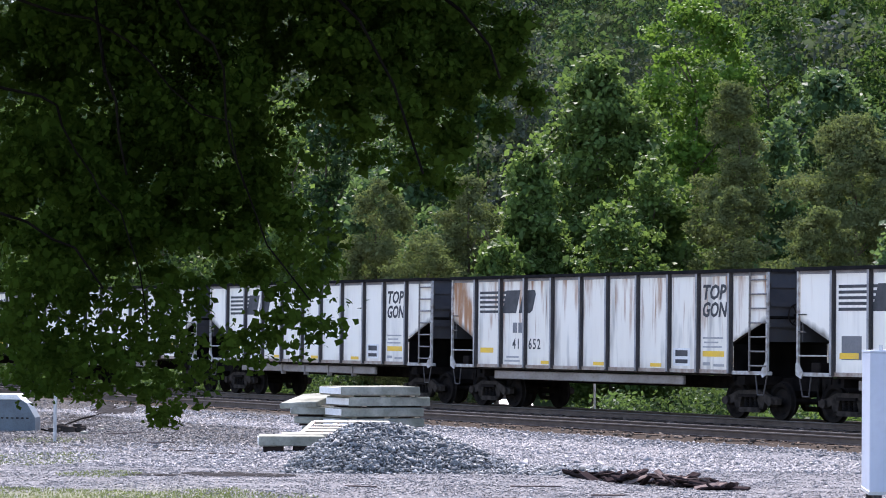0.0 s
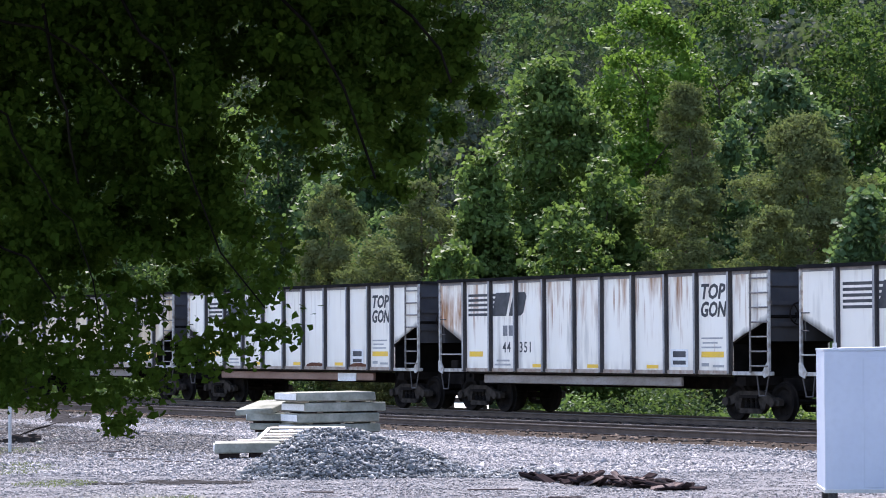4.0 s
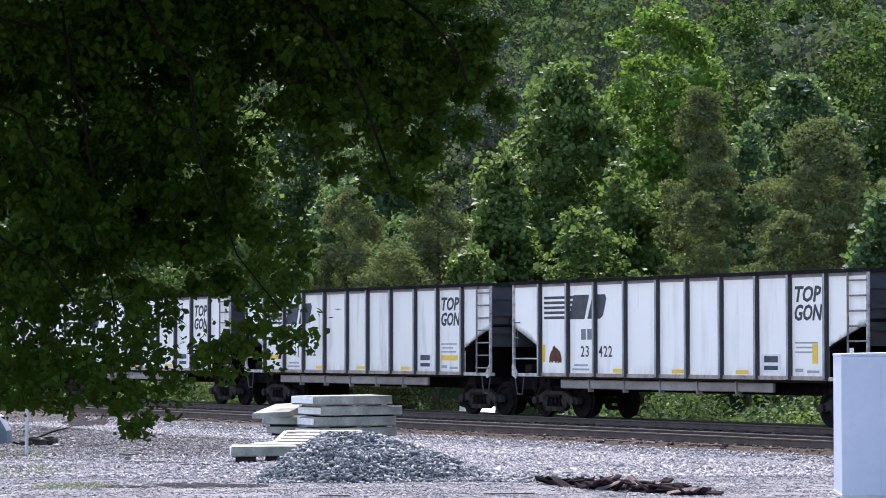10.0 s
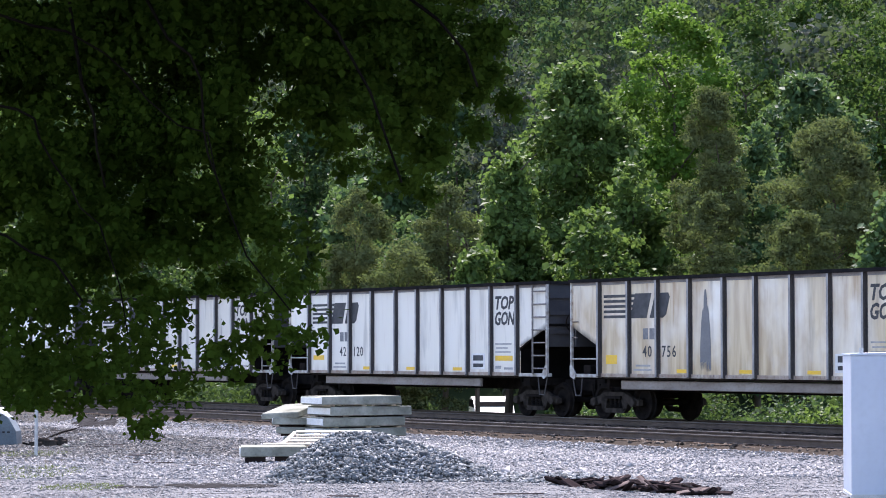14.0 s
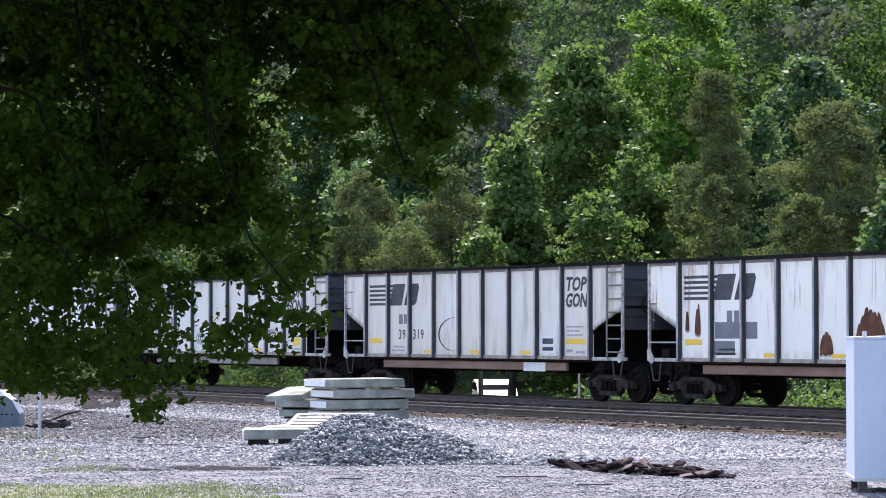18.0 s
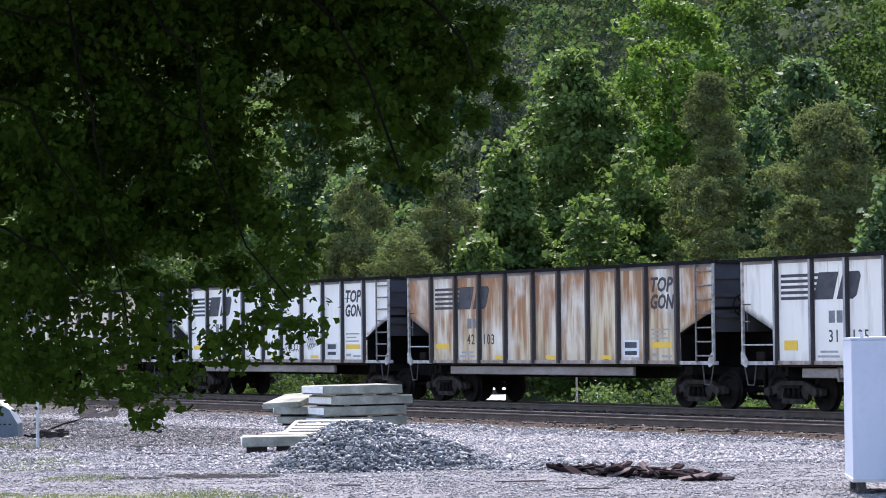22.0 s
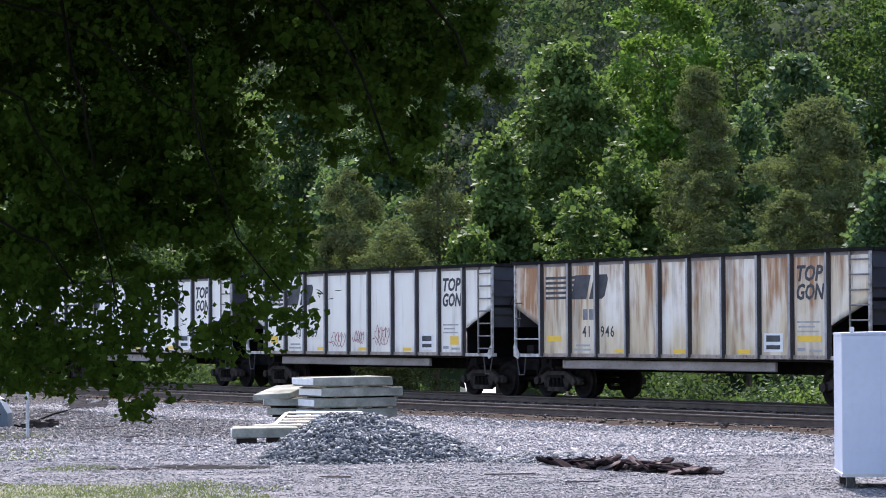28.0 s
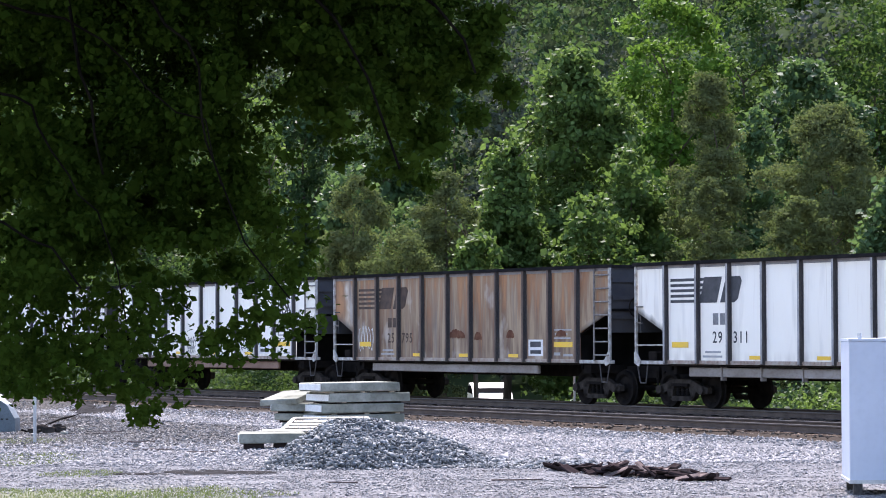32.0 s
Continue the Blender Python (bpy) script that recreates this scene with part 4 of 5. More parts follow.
def build_gravel():
    ob = new("loose_gravel", stone_mesh("loose_gravel", 50000, lambda r, n: yard_points(r, n, 48.5, 96, -0.065), 0.031, GRAVEL, 9))
    tagged(ob, "loose pale grey gravel stones", "gravel", kind="stuff")
    ob = new("loose_gravel", stone_mesh("loose_gravel", 24000, lambda r, n: yard_points(r, n, 57.5, 96, -0.19, -0.06), 0.031, BROWN_GRAVEL, 29))
    tagged(ob, "darker brownish grey gravel stones", "gravel", kind="stuff")
    ob = new("loose_gravel", stone_mesh("loose_gravel", 8000, lambda r, n: yard_points(r, n, 48.5, 58.5, -0.19, -0.065), 0.031, GRAVEL, 39))
    tagged(ob, "loose pale grey gravel stones", "gravel", kind="stuff")
    ob = new("fine_gravel", stone_mesh("fine_gravel", 70000, lambda r, n: yard_points(r, n, 34, 50.5), 0.020, GRAVEL, 19, 0.4))
    tagged(ob, "fine pale gravel pressed flat by tyres", "gravel", kind="stuff")

    def shoulder(rng, count):
        x, y = rng.uniform(-80, -46, count), rng.uniform(31.0, 33.84, count)
        return np.array([(p, q, ground_z(p, q) + 0.008) for p, q in zip(x, y)])
    ob = new("loose_gravel", stone_mesh("loose_gravel", 20000, shoulder, 0.032, GRAVEL, 10))
    tagged(ob, "grey gravel on the shoulder of the track", "gravel", kind="stuff")

    def between(rng, count):
        x = rng.uniform(-118, -40, count)
        y = rng.uniform(34.0, 43.4, count)
        return np.stack([x, y, np.full(count, -0.185) + rng.uniform(-0.015, 0.015, count)], 1)
    bal = new("track_ballast", stone_mesh("track_ballast", 14000, between, 0.045, stone_mat("ballast", (0.05, 0.042, 0.036), (0.15, 0.125, 0.105), (0.075, 0.062, 0.052)), 13))
    tagged(bal, "brown dusty ballast stones between the ties", "ballast", kind="stuff")


build_gravel()


def at(a, b, z=None):
    """A place a metres right of the view's middle line and b metres away from the eye, on the ground."""
    x, y = a * ACROSS.x + b * AWAY.x, a * ACROSS.y + b * AWAY.y
    return (x, y, ground_z(x, y) if z is None else z)


def slab_bm(w, d, h, seed=0):
    bm = box(-w / 2, w / 2, -d / 2, d / 2, 0, h, 0.02)
    rng = random.Random(seed)
    for v in bm.verts:
        v.co += Vector((rng.uniform(-1, 1), rng.uniform(-1, 1), rng.uniform(-1, 1))) * 0.012
    return bm


def panel(label, m, w, d, h, seed):
    """A concrete panel; sunlight on its end is put in as a white face."""
    slab = part("concrete_panel", slab_bm(w, d, h, seed), CONCRETE)
    slab.matrix_world = m
    part("end_face", box(-w / 2 - 0.012, -w / 2 + 0.006, -d / 2 + 0.03, d / 2 - 0.03, 0.025, h - 0.025, 0.004), PLATE_WHITE, slab, "end face painted pale as sunlit")
    tagged(slab, label, "concrete panel", "stacked concrete panels")
    return slab


def build_stack():
    """Concrete crossing panels stacked on timbers, with one panel and a pallet lying in front."""
    c = Vector(at(-1.88, 60.3))
    turn = math.degrees(math.atan2(ACROSS.y, ACROSS.x)) + 25
    layers = ((0.05, 1.92, 1.2, 0.03, -2), (0.02, 1.88, 1.2, 0.0, 4), (0.04, 1.9, 1.2, 0.06, -3), (0.14, 1.95, 1.2, 0.05, 3), (-0.08, 1.88, 1.2, 0.0, 1))
    z = 0.15
    for i, (dx, w, d, dy, r) in enumerate(layers):
        h = 0.19
        m = Matrix.Translation(c) @ pose(0, 0, 0, 0, 0, turn) @ pose(dx, dy, z, 0, 0, r)
        panel("weathered grey concrete crossing panel in a stack", m, w, d, h, i)
        for x in (-0.7, 0.05, 0.75):
            b = part("timber_spacer", box(-0.06, 0.06, -d / 2 + 0.10, d / 2 - 0.06, 0, 0.042, 0.008), LUMBER_DARK if i % 2 else LUMBER)
            b.matrix_world = m @ pose(x + 0.04 * (i % 3), 0, -0.042)
            tagged(b, "timber spacer between concrete panels", "timber", "timber spacers")
        z += h + 0.042
    # a second, lower pile whose ends stick out beside it; its top panel has slid and tilts
    c2 = Vector(at(-3.28, 61.2))
    z = 0.22
    for i, (w, h, r, dx, tip) in enumerate(((0.62, 0.15, 6, 0.14, 0), (0.68, 0.15, -3, 0.12, 0), (0.80, 0.17, 2, 0.04, 0), (0.86, 0.13, -12, -0.02, 7))):
        m = Matrix.Translation(c2) @ pose(0, 0, 0, 0, 0, turn - 30) @ pose(dx, 0, z, tip, -tip * 0.5, r)
        panel("pale concrete crossing panel at the end of the stack", m, w, 1.5, h, 10 + i)
        for y in (-0.45, 0.45):
            b = part("timber_spacer", box(-0.28, 0.28, -0.06, 0.06, 0, 0.05, 0.008), LUMBER_DARK)
            b.matrix_world = m @ pose(0, y, -0.05)
            tagged(b, "dark timber spacer between concrete panels", "timber", "timber spacers")
        z += h + 0.05
    b = part("timber_block", box(-0.3, 0.3, -0.6, 0.6, -0.05, 0.18, 0.01), LUMBER_DARK)
    b.matrix_world = Matrix.Translation(c2) @ pose(0.1, 0, 0, 0, 0, turn - 30)
    tagged(b, "dark timber block under the stack", "timber", "timber blocks")
    for dx in (-0.75, 0.05, 0.8):
        b = part("timber_block", box(-0.08, 0.08, -0.5, 0.5, -0.05, 0.11, 0.01), LUMBER_DARK)
        b.matrix_world = Matrix.Translation(c) @ pose(0, 0, 0, 0, 0, turn) @ pose(dx, 0, 0)
        tagged(b, "dark timber block under the stack", "timber", "timber blocks")
    # the low panel in front
    base = Vector(at(-3.36, 55.5))
    low = turn - 20
    panel("single pale concrete panel lying on dark blocks", Matrix.Translation(base) @ pose(0, 0, 0.13, 0, 0, low), 1.32, 0.9, 0.2, 30)
    for x, w in ((-0.36, 0.2), (0.2, 0.16)):
        b = part("timber_block", box(-w, w, -0.34, 0.34, -0.05, 0.13, 0.01), LUMBER_DARK)
        b.matrix_world = Matrix.Translation(base) @ pose(0, 0, 0, 0, 0, low) @ pose(x, 0, 0)
        tagged(b, "dark timber block under the single panel", "timber", "timber blocks")
    # a broken pallet that leans from the panel up against the stack
    pallet = new("broken_pallet")
    pallet.matrix_world = Matrix.Translation(at(-2.72, 57.0, 0.02)) @ pose(0, 0, 0, 0, 0, low)
    tilt = pose(0, 0, 0, 9.5, 0, 0)
    for x0, x1 in ((-0.62, -0.22), (0.02, 0.12), (0.42, 0.52)):
        bm = bmesh.new()
        add_prism(bm, ((-0.045, -0.09), (0.045, -0.09), (0.045, 0.0), (-0.045, 0.0)), -0.75, 0.75)
        bm.transform(tilt @ Matrix.Shear("XZ", 4, (0, 0)))
        bm.transform(Matrix.Translation(((x0 + x1) / 2, 0, 0)) @ Matrix.Rotation(radians(-14), 4, "Z"))
        part("stringer", bm, LUMBER, pallet, "pale pallet stringer")
    for y, x0, x1 in ((-0.68, -0.95, 0.30), (-0.36, -0.45, 0.42), (-0.08, -0.36, 0.60), (0.22, -0.26, 0.72), (0.60, -0.24, 1.32)):
        bm = box(x0, x1, y - 0.065, y + 0.065, 0.002, 0.03, 0.006)
        bm.transform(tilt)
        part("slat", bm, LUMBER, pallet, "pale sawn slat")
    tagged(pallet, "broken pale wooden pallet leaning by the panels", "pallet")


build_stack()


def build_scrap():
    """Broken dark boards in a flat heap."""
    rng = random.Random(8)
    for i in range(95):
        t = rng.random()
        a = 2.05 + 2.2 * t + rng.uniform(-0.1, 0.1)
        b = 46.4 - 3.5 * t + rng.uniform(-0.8, 0.8) * (1 - 0.6 * abs(2 * t - 1))
        p = at(a, b)
        hump = 0.65 * (0.20 * max(0.0, 1 - abs(t - 0.33) * 3.2) + 0.14 * max(0.0, 1 - abs(t - 0.68) * 4.5)) * rng.random()
        w, d = rng.uniform(0.12, 0.40), rng.uniform(0.04, 0.11)
        board = part("broken_board", slab_bm(w * 2, d * 2, 0.035, i), SCRAP_PALE if rng.random() < 0.25 else LUMBER_DARK)
        board.matrix_world = Matrix.Translation(p) @ pose(0, 0, 0.01 + hump, rng.uniform(-32, 32), rng.uniform(-22, 22), rng.uniform(0, 180))
        tagged(board, "broken dark weathered board on the gravel", "board", "scrap boards")


build_scrap()


def build_cabinet():
    """The tall pale equipment cabinet on stub legs."""
    corner = Vector(at(5.76, 38.9))
    cab = new("equipment_cabinet")
    cab.matrix_world = Matrix.Translation(corner) @ pose(0, 0, 0, 0, 0, math.degrees(math.atan2(ACROSS.y, ACROSS.x)) - 4)
    z0, z1, w = 0.16, 2.16, 1.9
    part("body", box(0, w, 0, 1.5, z0, z1, 0.012), BOX_PAINT, cab)
    roof = bmesh.new()
    add_prism(roof, ((-0.008, z1), (w + 0.008, z1), (w + 0.008, z1 + 0.03), (w / 2, z1 + 0.05), (-0.008, z1 + 0.03)), -0.008, 1.508)
    part("roof", roof, BOX_PAINT, cab)
    part("door", box(0.55, 1.55, -0.006, 0.0, z0 + 0.08, z1 - 0.1, 0.002), BOX_PAINT, cab)
    part("skirt", box(-0.01, w + 0.01, -0.012, 1.51, z0, z0 + 0.05), GALV, cab)
    for x, y in ((0.12, 0.12), (w - 0.12, 0.12), (0.12, 1.38), (w - 0.12, 1.38)):
        part("leg", box(x - 0.06, x + 0.06, y - 0.06, y + 0.06, -0.06, z0), RIB, cab)
    part("eye_bolt", tube((0.16, 0.14, z1 + 0.02), (0.16, 0.14, z1 + 0.11), 0.03, None, 8), GALV, cab)
    tagged(cab, "pale bluish white metal equipment cabinet on short legs", "cabinet")


build_cabinet()


def build_small_things():
    post = part("marker_post", tube((0, 0, -0.1), (0, 0, 1.28), 0.04, None, 8), GALV)
    post.location = at(-8.72, 59.7)
    tagged(post, "slender pale grey metal post in the gravel", "post")
    # grey trackside box with a sloped front and a white lid
    c = at(-10.62, 66.2)
    case = new("signal_box")
    case.matrix_world = Matrix.Translation(c) @ pose(0, 0, 0, 0, 0, math.degrees(math.atan2(ACROSS.y, ACROSS.x)))
    part("body", prism(((-0.45, -0.05), (0.55, -0.05), (0.53, 0.33), (0.34, 0.66), (0.2, 0.75), (-0.45, 0.75)), -0.4, 0.4), BOX_GREY, case)
    part("lid", prism(((-0.48, 0.755), (0.20, 0.755), (0.10, 0.88), (-0.42, 0.88)), -0.43, 0.43), PLATE_WHITE, case, "white lid")
    for i in range(7):
        part("vent", box(-0.40 + i * 0.12, -0.34 + i * 0.12, -0.412, -0.4, 0.30, 0.33), UNDER, case)
    tagged(case, "grey trackside signal box with a white lid", "signal box")
    # black cable that runs from the box to the track
    cu = bpy.data.curves.new("cable", "CURVE")
    cu.dimensions, cu.bevel_depth, cu.bevel_resolution = "3D", 0.022, 1
    sp = cu.splines.new("POLY")
    pts = [at(-10.0, 66.3), at(-9.75, 65.4), at(-9.45, 65.5), at(-9.9, 69), at(-10.25, 75), at(-10.4, 82), at(-10.6, 88), at(-10.75, 93)]
    sp.points.add(len(pts) - 1)
    for q, p in zip(sp.points, pts):
        q.co = (p[0], p[1], p[2] + 0.03, 1)
    cu.materials.append(TANK_BLACK)
    tagged(new("cable", cu), "black cable lying on the gravel", "cable")
    rng = random.Random(3)
    for i in range(9):
        p = at(-9.25 + rng.uniform(-0.25, 0.3), 65.4 + rng.uniform(-0.7, 0.7))
        ob = part("rubble", slab_bm(rng.uniform(0.12, 0.32), 0.16, rng.uniform(0.08, 0.2), i), TRUCK_STEEL)
        ob.matrix_world = Matrix.Translation(p) @ pose(0, 0, 0, 0, 0, rng.uniform(0, 180))
        tagged(ob, "dark lump of rubble on the gravel", "rubble", "rubble lumps")
    for a, b, w in ((-8.72, 64.4, 0.2), (-8.6, 66.5, 0.15)):
        ob = part("rubble", slab_bm(w, 0.12, 0.06, 77), CONCRETE)
        ob.location = at(a, b)
        tagged(ob, "pale scrap of concrete on the gravel", "rubble", "rubble lumps")
    # sticks and thin boards lying about
    for a, b, r, w in ((-7.95, 64.3, 12, 0.5), (-7.7, 65.2, 4, 0.45), (-5.7, 54.9, 4, 0.8), (-4.6, 53.8, -3, 0.6), (1.2, 43.0, 10, 0.8), (2.2, 40.8, 5, 0.5), (-6.3, 58.4, 20, 0.6), (-1.5, 42.5, -8, 0.5)):
        ob = part("stick", box(-w / 2, w / 2, -0.015, 0.015, 0, 0.022), SCRAP_PALE)
        ob.matrix_world = Matrix.Translation(at(a, b)) @ pose(0, 0, 0.015, 0, 0, r + 59)
        tagged(ob, "dark stick lying on the gravel", "stick", "loose sticks")
    # a thin pale stake behind the tracks
    stake = part("stake", tube((0, 0, -0.2), (0, 0, 1.5), 0.035, None, 6), GALV)
    p = Vector(at(3.9, 80.0))
    stake.location = (p.x, p.y, -0.7)
    tagged(stake, "thin pale stake behind the tracks", "stake")


build_small_things()


def build_parked_car():
    """A white hatchback parked beyond the tracks, nose towards them."""
    c = Vector(at(2.22, 121.0))
    car = new("parked_car")
    car.matrix_world = Matrix.Translation((c.x, c.y, c.z)) @ pose(0, 0, 0, 0, 0, math.degrees(math.atan2(AWAY.y, AWAY.x)) + 4)
    bm = bmesh.new()
    add_prism(bm, ((-2.05, 0.25), (2.0, 0.25), (2.05, 0.70), (1.98, 0.98), (1.55, 1.42), (0.9, 1.50), (-0.05, 1.48), (-0.72, 1.28), (-1.00, 1.08), (-1.98, 0.72), (-2.08, 0.60)), -0.85, 0.85)
    bmesh.ops.bevel(bm, geom=bm.edges[:], offset=0.05, segments=2, affect="EDGES")
    part("body", bm, PLATE_WHITE, car)
    for s in (-1, 1):
        for pts in (((-0.95, 1.03), (0.35, 1.05), (0.35, 1.38), (-0.45, 1.37)), ((0.42, 1.05), (1.72, 1.06), (1.42, 1.36), (0.42, 1.39))):
            part("side_window", prism(pts, s * 0.856 - 0.004, s * 0.856 + 0.004), CHORD, car, "dark side window")
    part("windscreen", prism(((-0.99, 1.09), (-0.73, 1.275), (-0.75, 1.295), (-1.02, 1.105)), -0.62, 0.62), CHORD, car)
    for x in (-1.25, 1.25):
        for s in (-1, 1):
            part("wheel", tube((x, s * 0.70, 0.31), (x, s * 0.88, 0.31), 0.31, None, 16), UNDER, car)
    tagged(car, "white parked hatchback beyond the railway tracks", "car")


build_parked_car()


def build_dark_patches():
    """Dark patches laid on the gravel; the long ones put ballast shading into colour."""
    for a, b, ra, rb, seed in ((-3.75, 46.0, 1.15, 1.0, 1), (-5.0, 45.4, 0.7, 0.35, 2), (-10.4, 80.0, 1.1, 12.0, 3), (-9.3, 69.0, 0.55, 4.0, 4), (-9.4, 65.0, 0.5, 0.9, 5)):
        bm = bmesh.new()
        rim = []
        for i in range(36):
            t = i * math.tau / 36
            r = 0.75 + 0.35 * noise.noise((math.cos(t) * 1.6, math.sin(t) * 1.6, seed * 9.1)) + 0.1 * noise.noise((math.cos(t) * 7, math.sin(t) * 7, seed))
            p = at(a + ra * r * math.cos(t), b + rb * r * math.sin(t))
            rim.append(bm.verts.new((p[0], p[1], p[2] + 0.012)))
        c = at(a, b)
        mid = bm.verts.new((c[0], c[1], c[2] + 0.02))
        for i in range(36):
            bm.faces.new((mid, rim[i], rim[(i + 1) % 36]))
        ob = part("dirt_patch", bm, DARK_PATCH)
        tagged(ob, "dark patch laid over the gravel", "dirt", "dirt patches")


build_dark_patches()


# ---- trees ----
def leaf_cloud(name, lobes, count, size, material, seed, hollow=0.68, droop=0.0, shape="rhomb", spray=1, calm=0.6):
    """Leaves in sprays over the shells of ellipsoid lobes (x, y, z, rx, ry, rz); calm: how far the leaves of a spray turn from one another."""
    rng = np.random.default_rng(seed)
    lob = np.array(lobes, float)
    area = (lob[:, 3] * lob[:, 4] * lob[:, 5]) ** (2 / 3)
    twigs = max(1, count // spray)
    pick = rng.choice(len(lob), twigs, p=area / area.sum())
    d = rng.normal(size=(twigs, 3))
    d /= np.linalg.norm(d, axis=1)[:, None]
    r = hollow + (1 - hollow) * rng.random(twigs) ** 0.6
    r *= 1 + 0.16 * rng.normal(size=twigs)
    c = lob[pick, :3] + d * lob[pick, 3:] * r[:, None]
    nrm = d * (0.8 if spray == 1 else 0.45) + rng.normal(size=(twigs, 3)) * 0.6 + np.array([0, 0, 0.45])
    nrm /= np.linalg.norm(nrm, axis=1)[:, None]
    if spray > 1:
        c = np.repeat(c, spray, 0) + rng.normal(size=(twigs * spray, 3)) * size * np.array([1.0, 1.0, 0.55])
        nrm = np.repeat(nrm, spray, 0) + rng.normal(size=(twigs * spray, 3)) * calm
        nrm /= np.linalg.norm(nrm, axis=1)[:, None]
    count = len(c)
    t = np.cross(nrm, rng.normal(size=(count, 3)))
    t[:, 2] -= droop
    t -= nrm * (t * nrm).sum(1)[:, None]
    t /= np.linalg.norm(t, axis=1)[:, None]
    b = np.cross(nrm, t)
    s = size * np.exp(rng.normal(0, 0.28, count))[:, None]
    if shape == "rhomb":
        pts = ((-0.5, 0, 0), (0, -0.38, 0.07), (0.55, 0, -0.04), (0, 0.38, 0.07))
        faces = ((0, 1, 2), (0, 2, 3))
    else:
        pts = ((-0.5, 0, 0), (-0.28, -0.30, 0.03), (-0.12, -0.50, 0.0), (0.16, -0.30, 0.04), (0.62, 0, -0.06), (0.16, 0.30, 0.04), (-0.12, 0.50, 0.0), (-0.28, 0.30, 0.03))
        faces = ((0, 1, 7), (1, 2, 3), (1, 3, 7), (3, 5, 7), (7, 5, 6), (3, 4, 5))
    k = len(pts)
    v = np.stack([c + s * (p[0] * t + p[1] * b + p[2] * nrm) for p in pts], 1)
    f = np.array(faces)[None] + k * np.arange(count)[:, None, None]
    return mesh_of_triangles(name, v.reshape(-1, 3), f.reshape(-1, 3), material)


def girth(t, point):
    """Half width of a crown at the share t of its height; point: how pointed its top is."""
    low = 0.72 + 0.28 * min(1.0, t / 0.3)
    return 0.5 * low * max(0.0, 1 - t) ** (0.35 + 0.5 * point) * (1.12 if t > 0.2 else 1.0)


def lobes_for(seed, w, h, base, n, point=0.4, tuft=1.0):
    """Lobes of an uneven crown of width w and height h, standing on base: boughs that end in tufts, with hollows between them."""
    rng = random.Random(seed)
    out = []
    for t in (0.12, 0.3, 0.5, 0.68):
        g = w * girth(t, point) * 0.40
        out.append((rng.uniform(-0.05, 0.05) * w, rng.uniform(-0.05, 0.05) * w, base + h * t, g, g, h * 0.14))
    for i in range(int(n * 3)):
        a = rng.uniform(0, math.tau)
        t = rng.random() ** 0.85
        wave = 0.82 + 0.30 * noise.noise((math.cos(a) * 1.7, math.sin(a) * 1.7 + seed * 3.7, t * 4.0))
        ring = w * girth(t, point) * wave * rng.uniform(0.70, 1.08)
        r = w * tuft * rng.uniform(0.035, 0.095) * (1.1 - 0.4 * t)
        out.append((ring * math.cos(a), ring * math.sin(a), base + h * (0.02 + 0.94 * t), r, r, r * rng.uniform(0.5, 0.95)))
    return out


def trunk_bm(h, r, seed):
    rng = random.Random(seed)
    bm = bmesh.new()
    p = Vector((0, 0, -0.4))
    for i in range(4):
        q = p + Vector((rng.uniform(-0.15, 0.15), rng.uniform(-0.15, 0.15), h / 4))
        add_tube(bm, p, q, r * (1 - 0.2 * i), r * (0.8 - 0.2 * i), 8)
        if i:
            for j in range(2):
                a = rng.uniform(0, math.tau)
                add_tube(bm, q, q + Vector((math.cos(a), math.sin(a), 0.9)) * h * 0.12, r * 0.25, r * 0.08, 6)
        p = q
    return bm


def tree(a, b, z, w, h, kind, seed, label, size=0.24, count=7000, n=26, point=0.4, clear=0.0):
    """A tree a metres across and b away; its crown is w wide and h high above z."""
    leaf, spray, calm, tuft = {"maple": (LEAF_MAPLE, 5, 0.35, 1.0), "bright": (LEAF_BRIGHT, 5, 0.4, 1.0), "teal": (LEAF_TEAL, 6, 0.35, 1.1), "olive": (LEAF_OLIVE, 9, 0.35, 1.35), "pale": (LEAF_PALE, 5, 0.35, 1.0), "hazy": (LEAF_HAZY, 6, 0.5, 1.0), "deep": (LEAF_DEEP, 5, 0.4, 1.0)}[kind]
    ob = new("tree")
    ob.location = at(a, b, z)
    ob.rotation_euler = (0, 0, seed * 1.3)
    base = max(h * 0.04, clear)
    part("trunk", trunk_bm(h * 0.7 + base, 0.04 + h * 0.010, seed), BARK, ob, "grey-brown trunk and limbs")
    part("crown", leaf_cloud("crown", lobes_for(seed, w, h * 0.99 - base, base, n, point, tuft), count, size, leaf, seed, 0.55, 0.3, "rhomb", spray, calm), leaf, ob)
    tagged(ob, label, "tree", "trees behind the railway")
    return ob


def px(x, y, b):
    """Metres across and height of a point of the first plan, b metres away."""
    return (x - 784) / 4899.0 * b, 1.853 + (585 - y) / 4899.0 * b


def tree_at(x, top, b, width, kind, seed, label, ground=-0.6, size=0.24, count=7000, n=26, point=0.4, clear=0.0):
    a, z = px(x, top, b)
    tree(a, b, ground, 1.42 * width / 4899.0 * b, z - ground, kind, seed, label, size, count, n, point, clear)


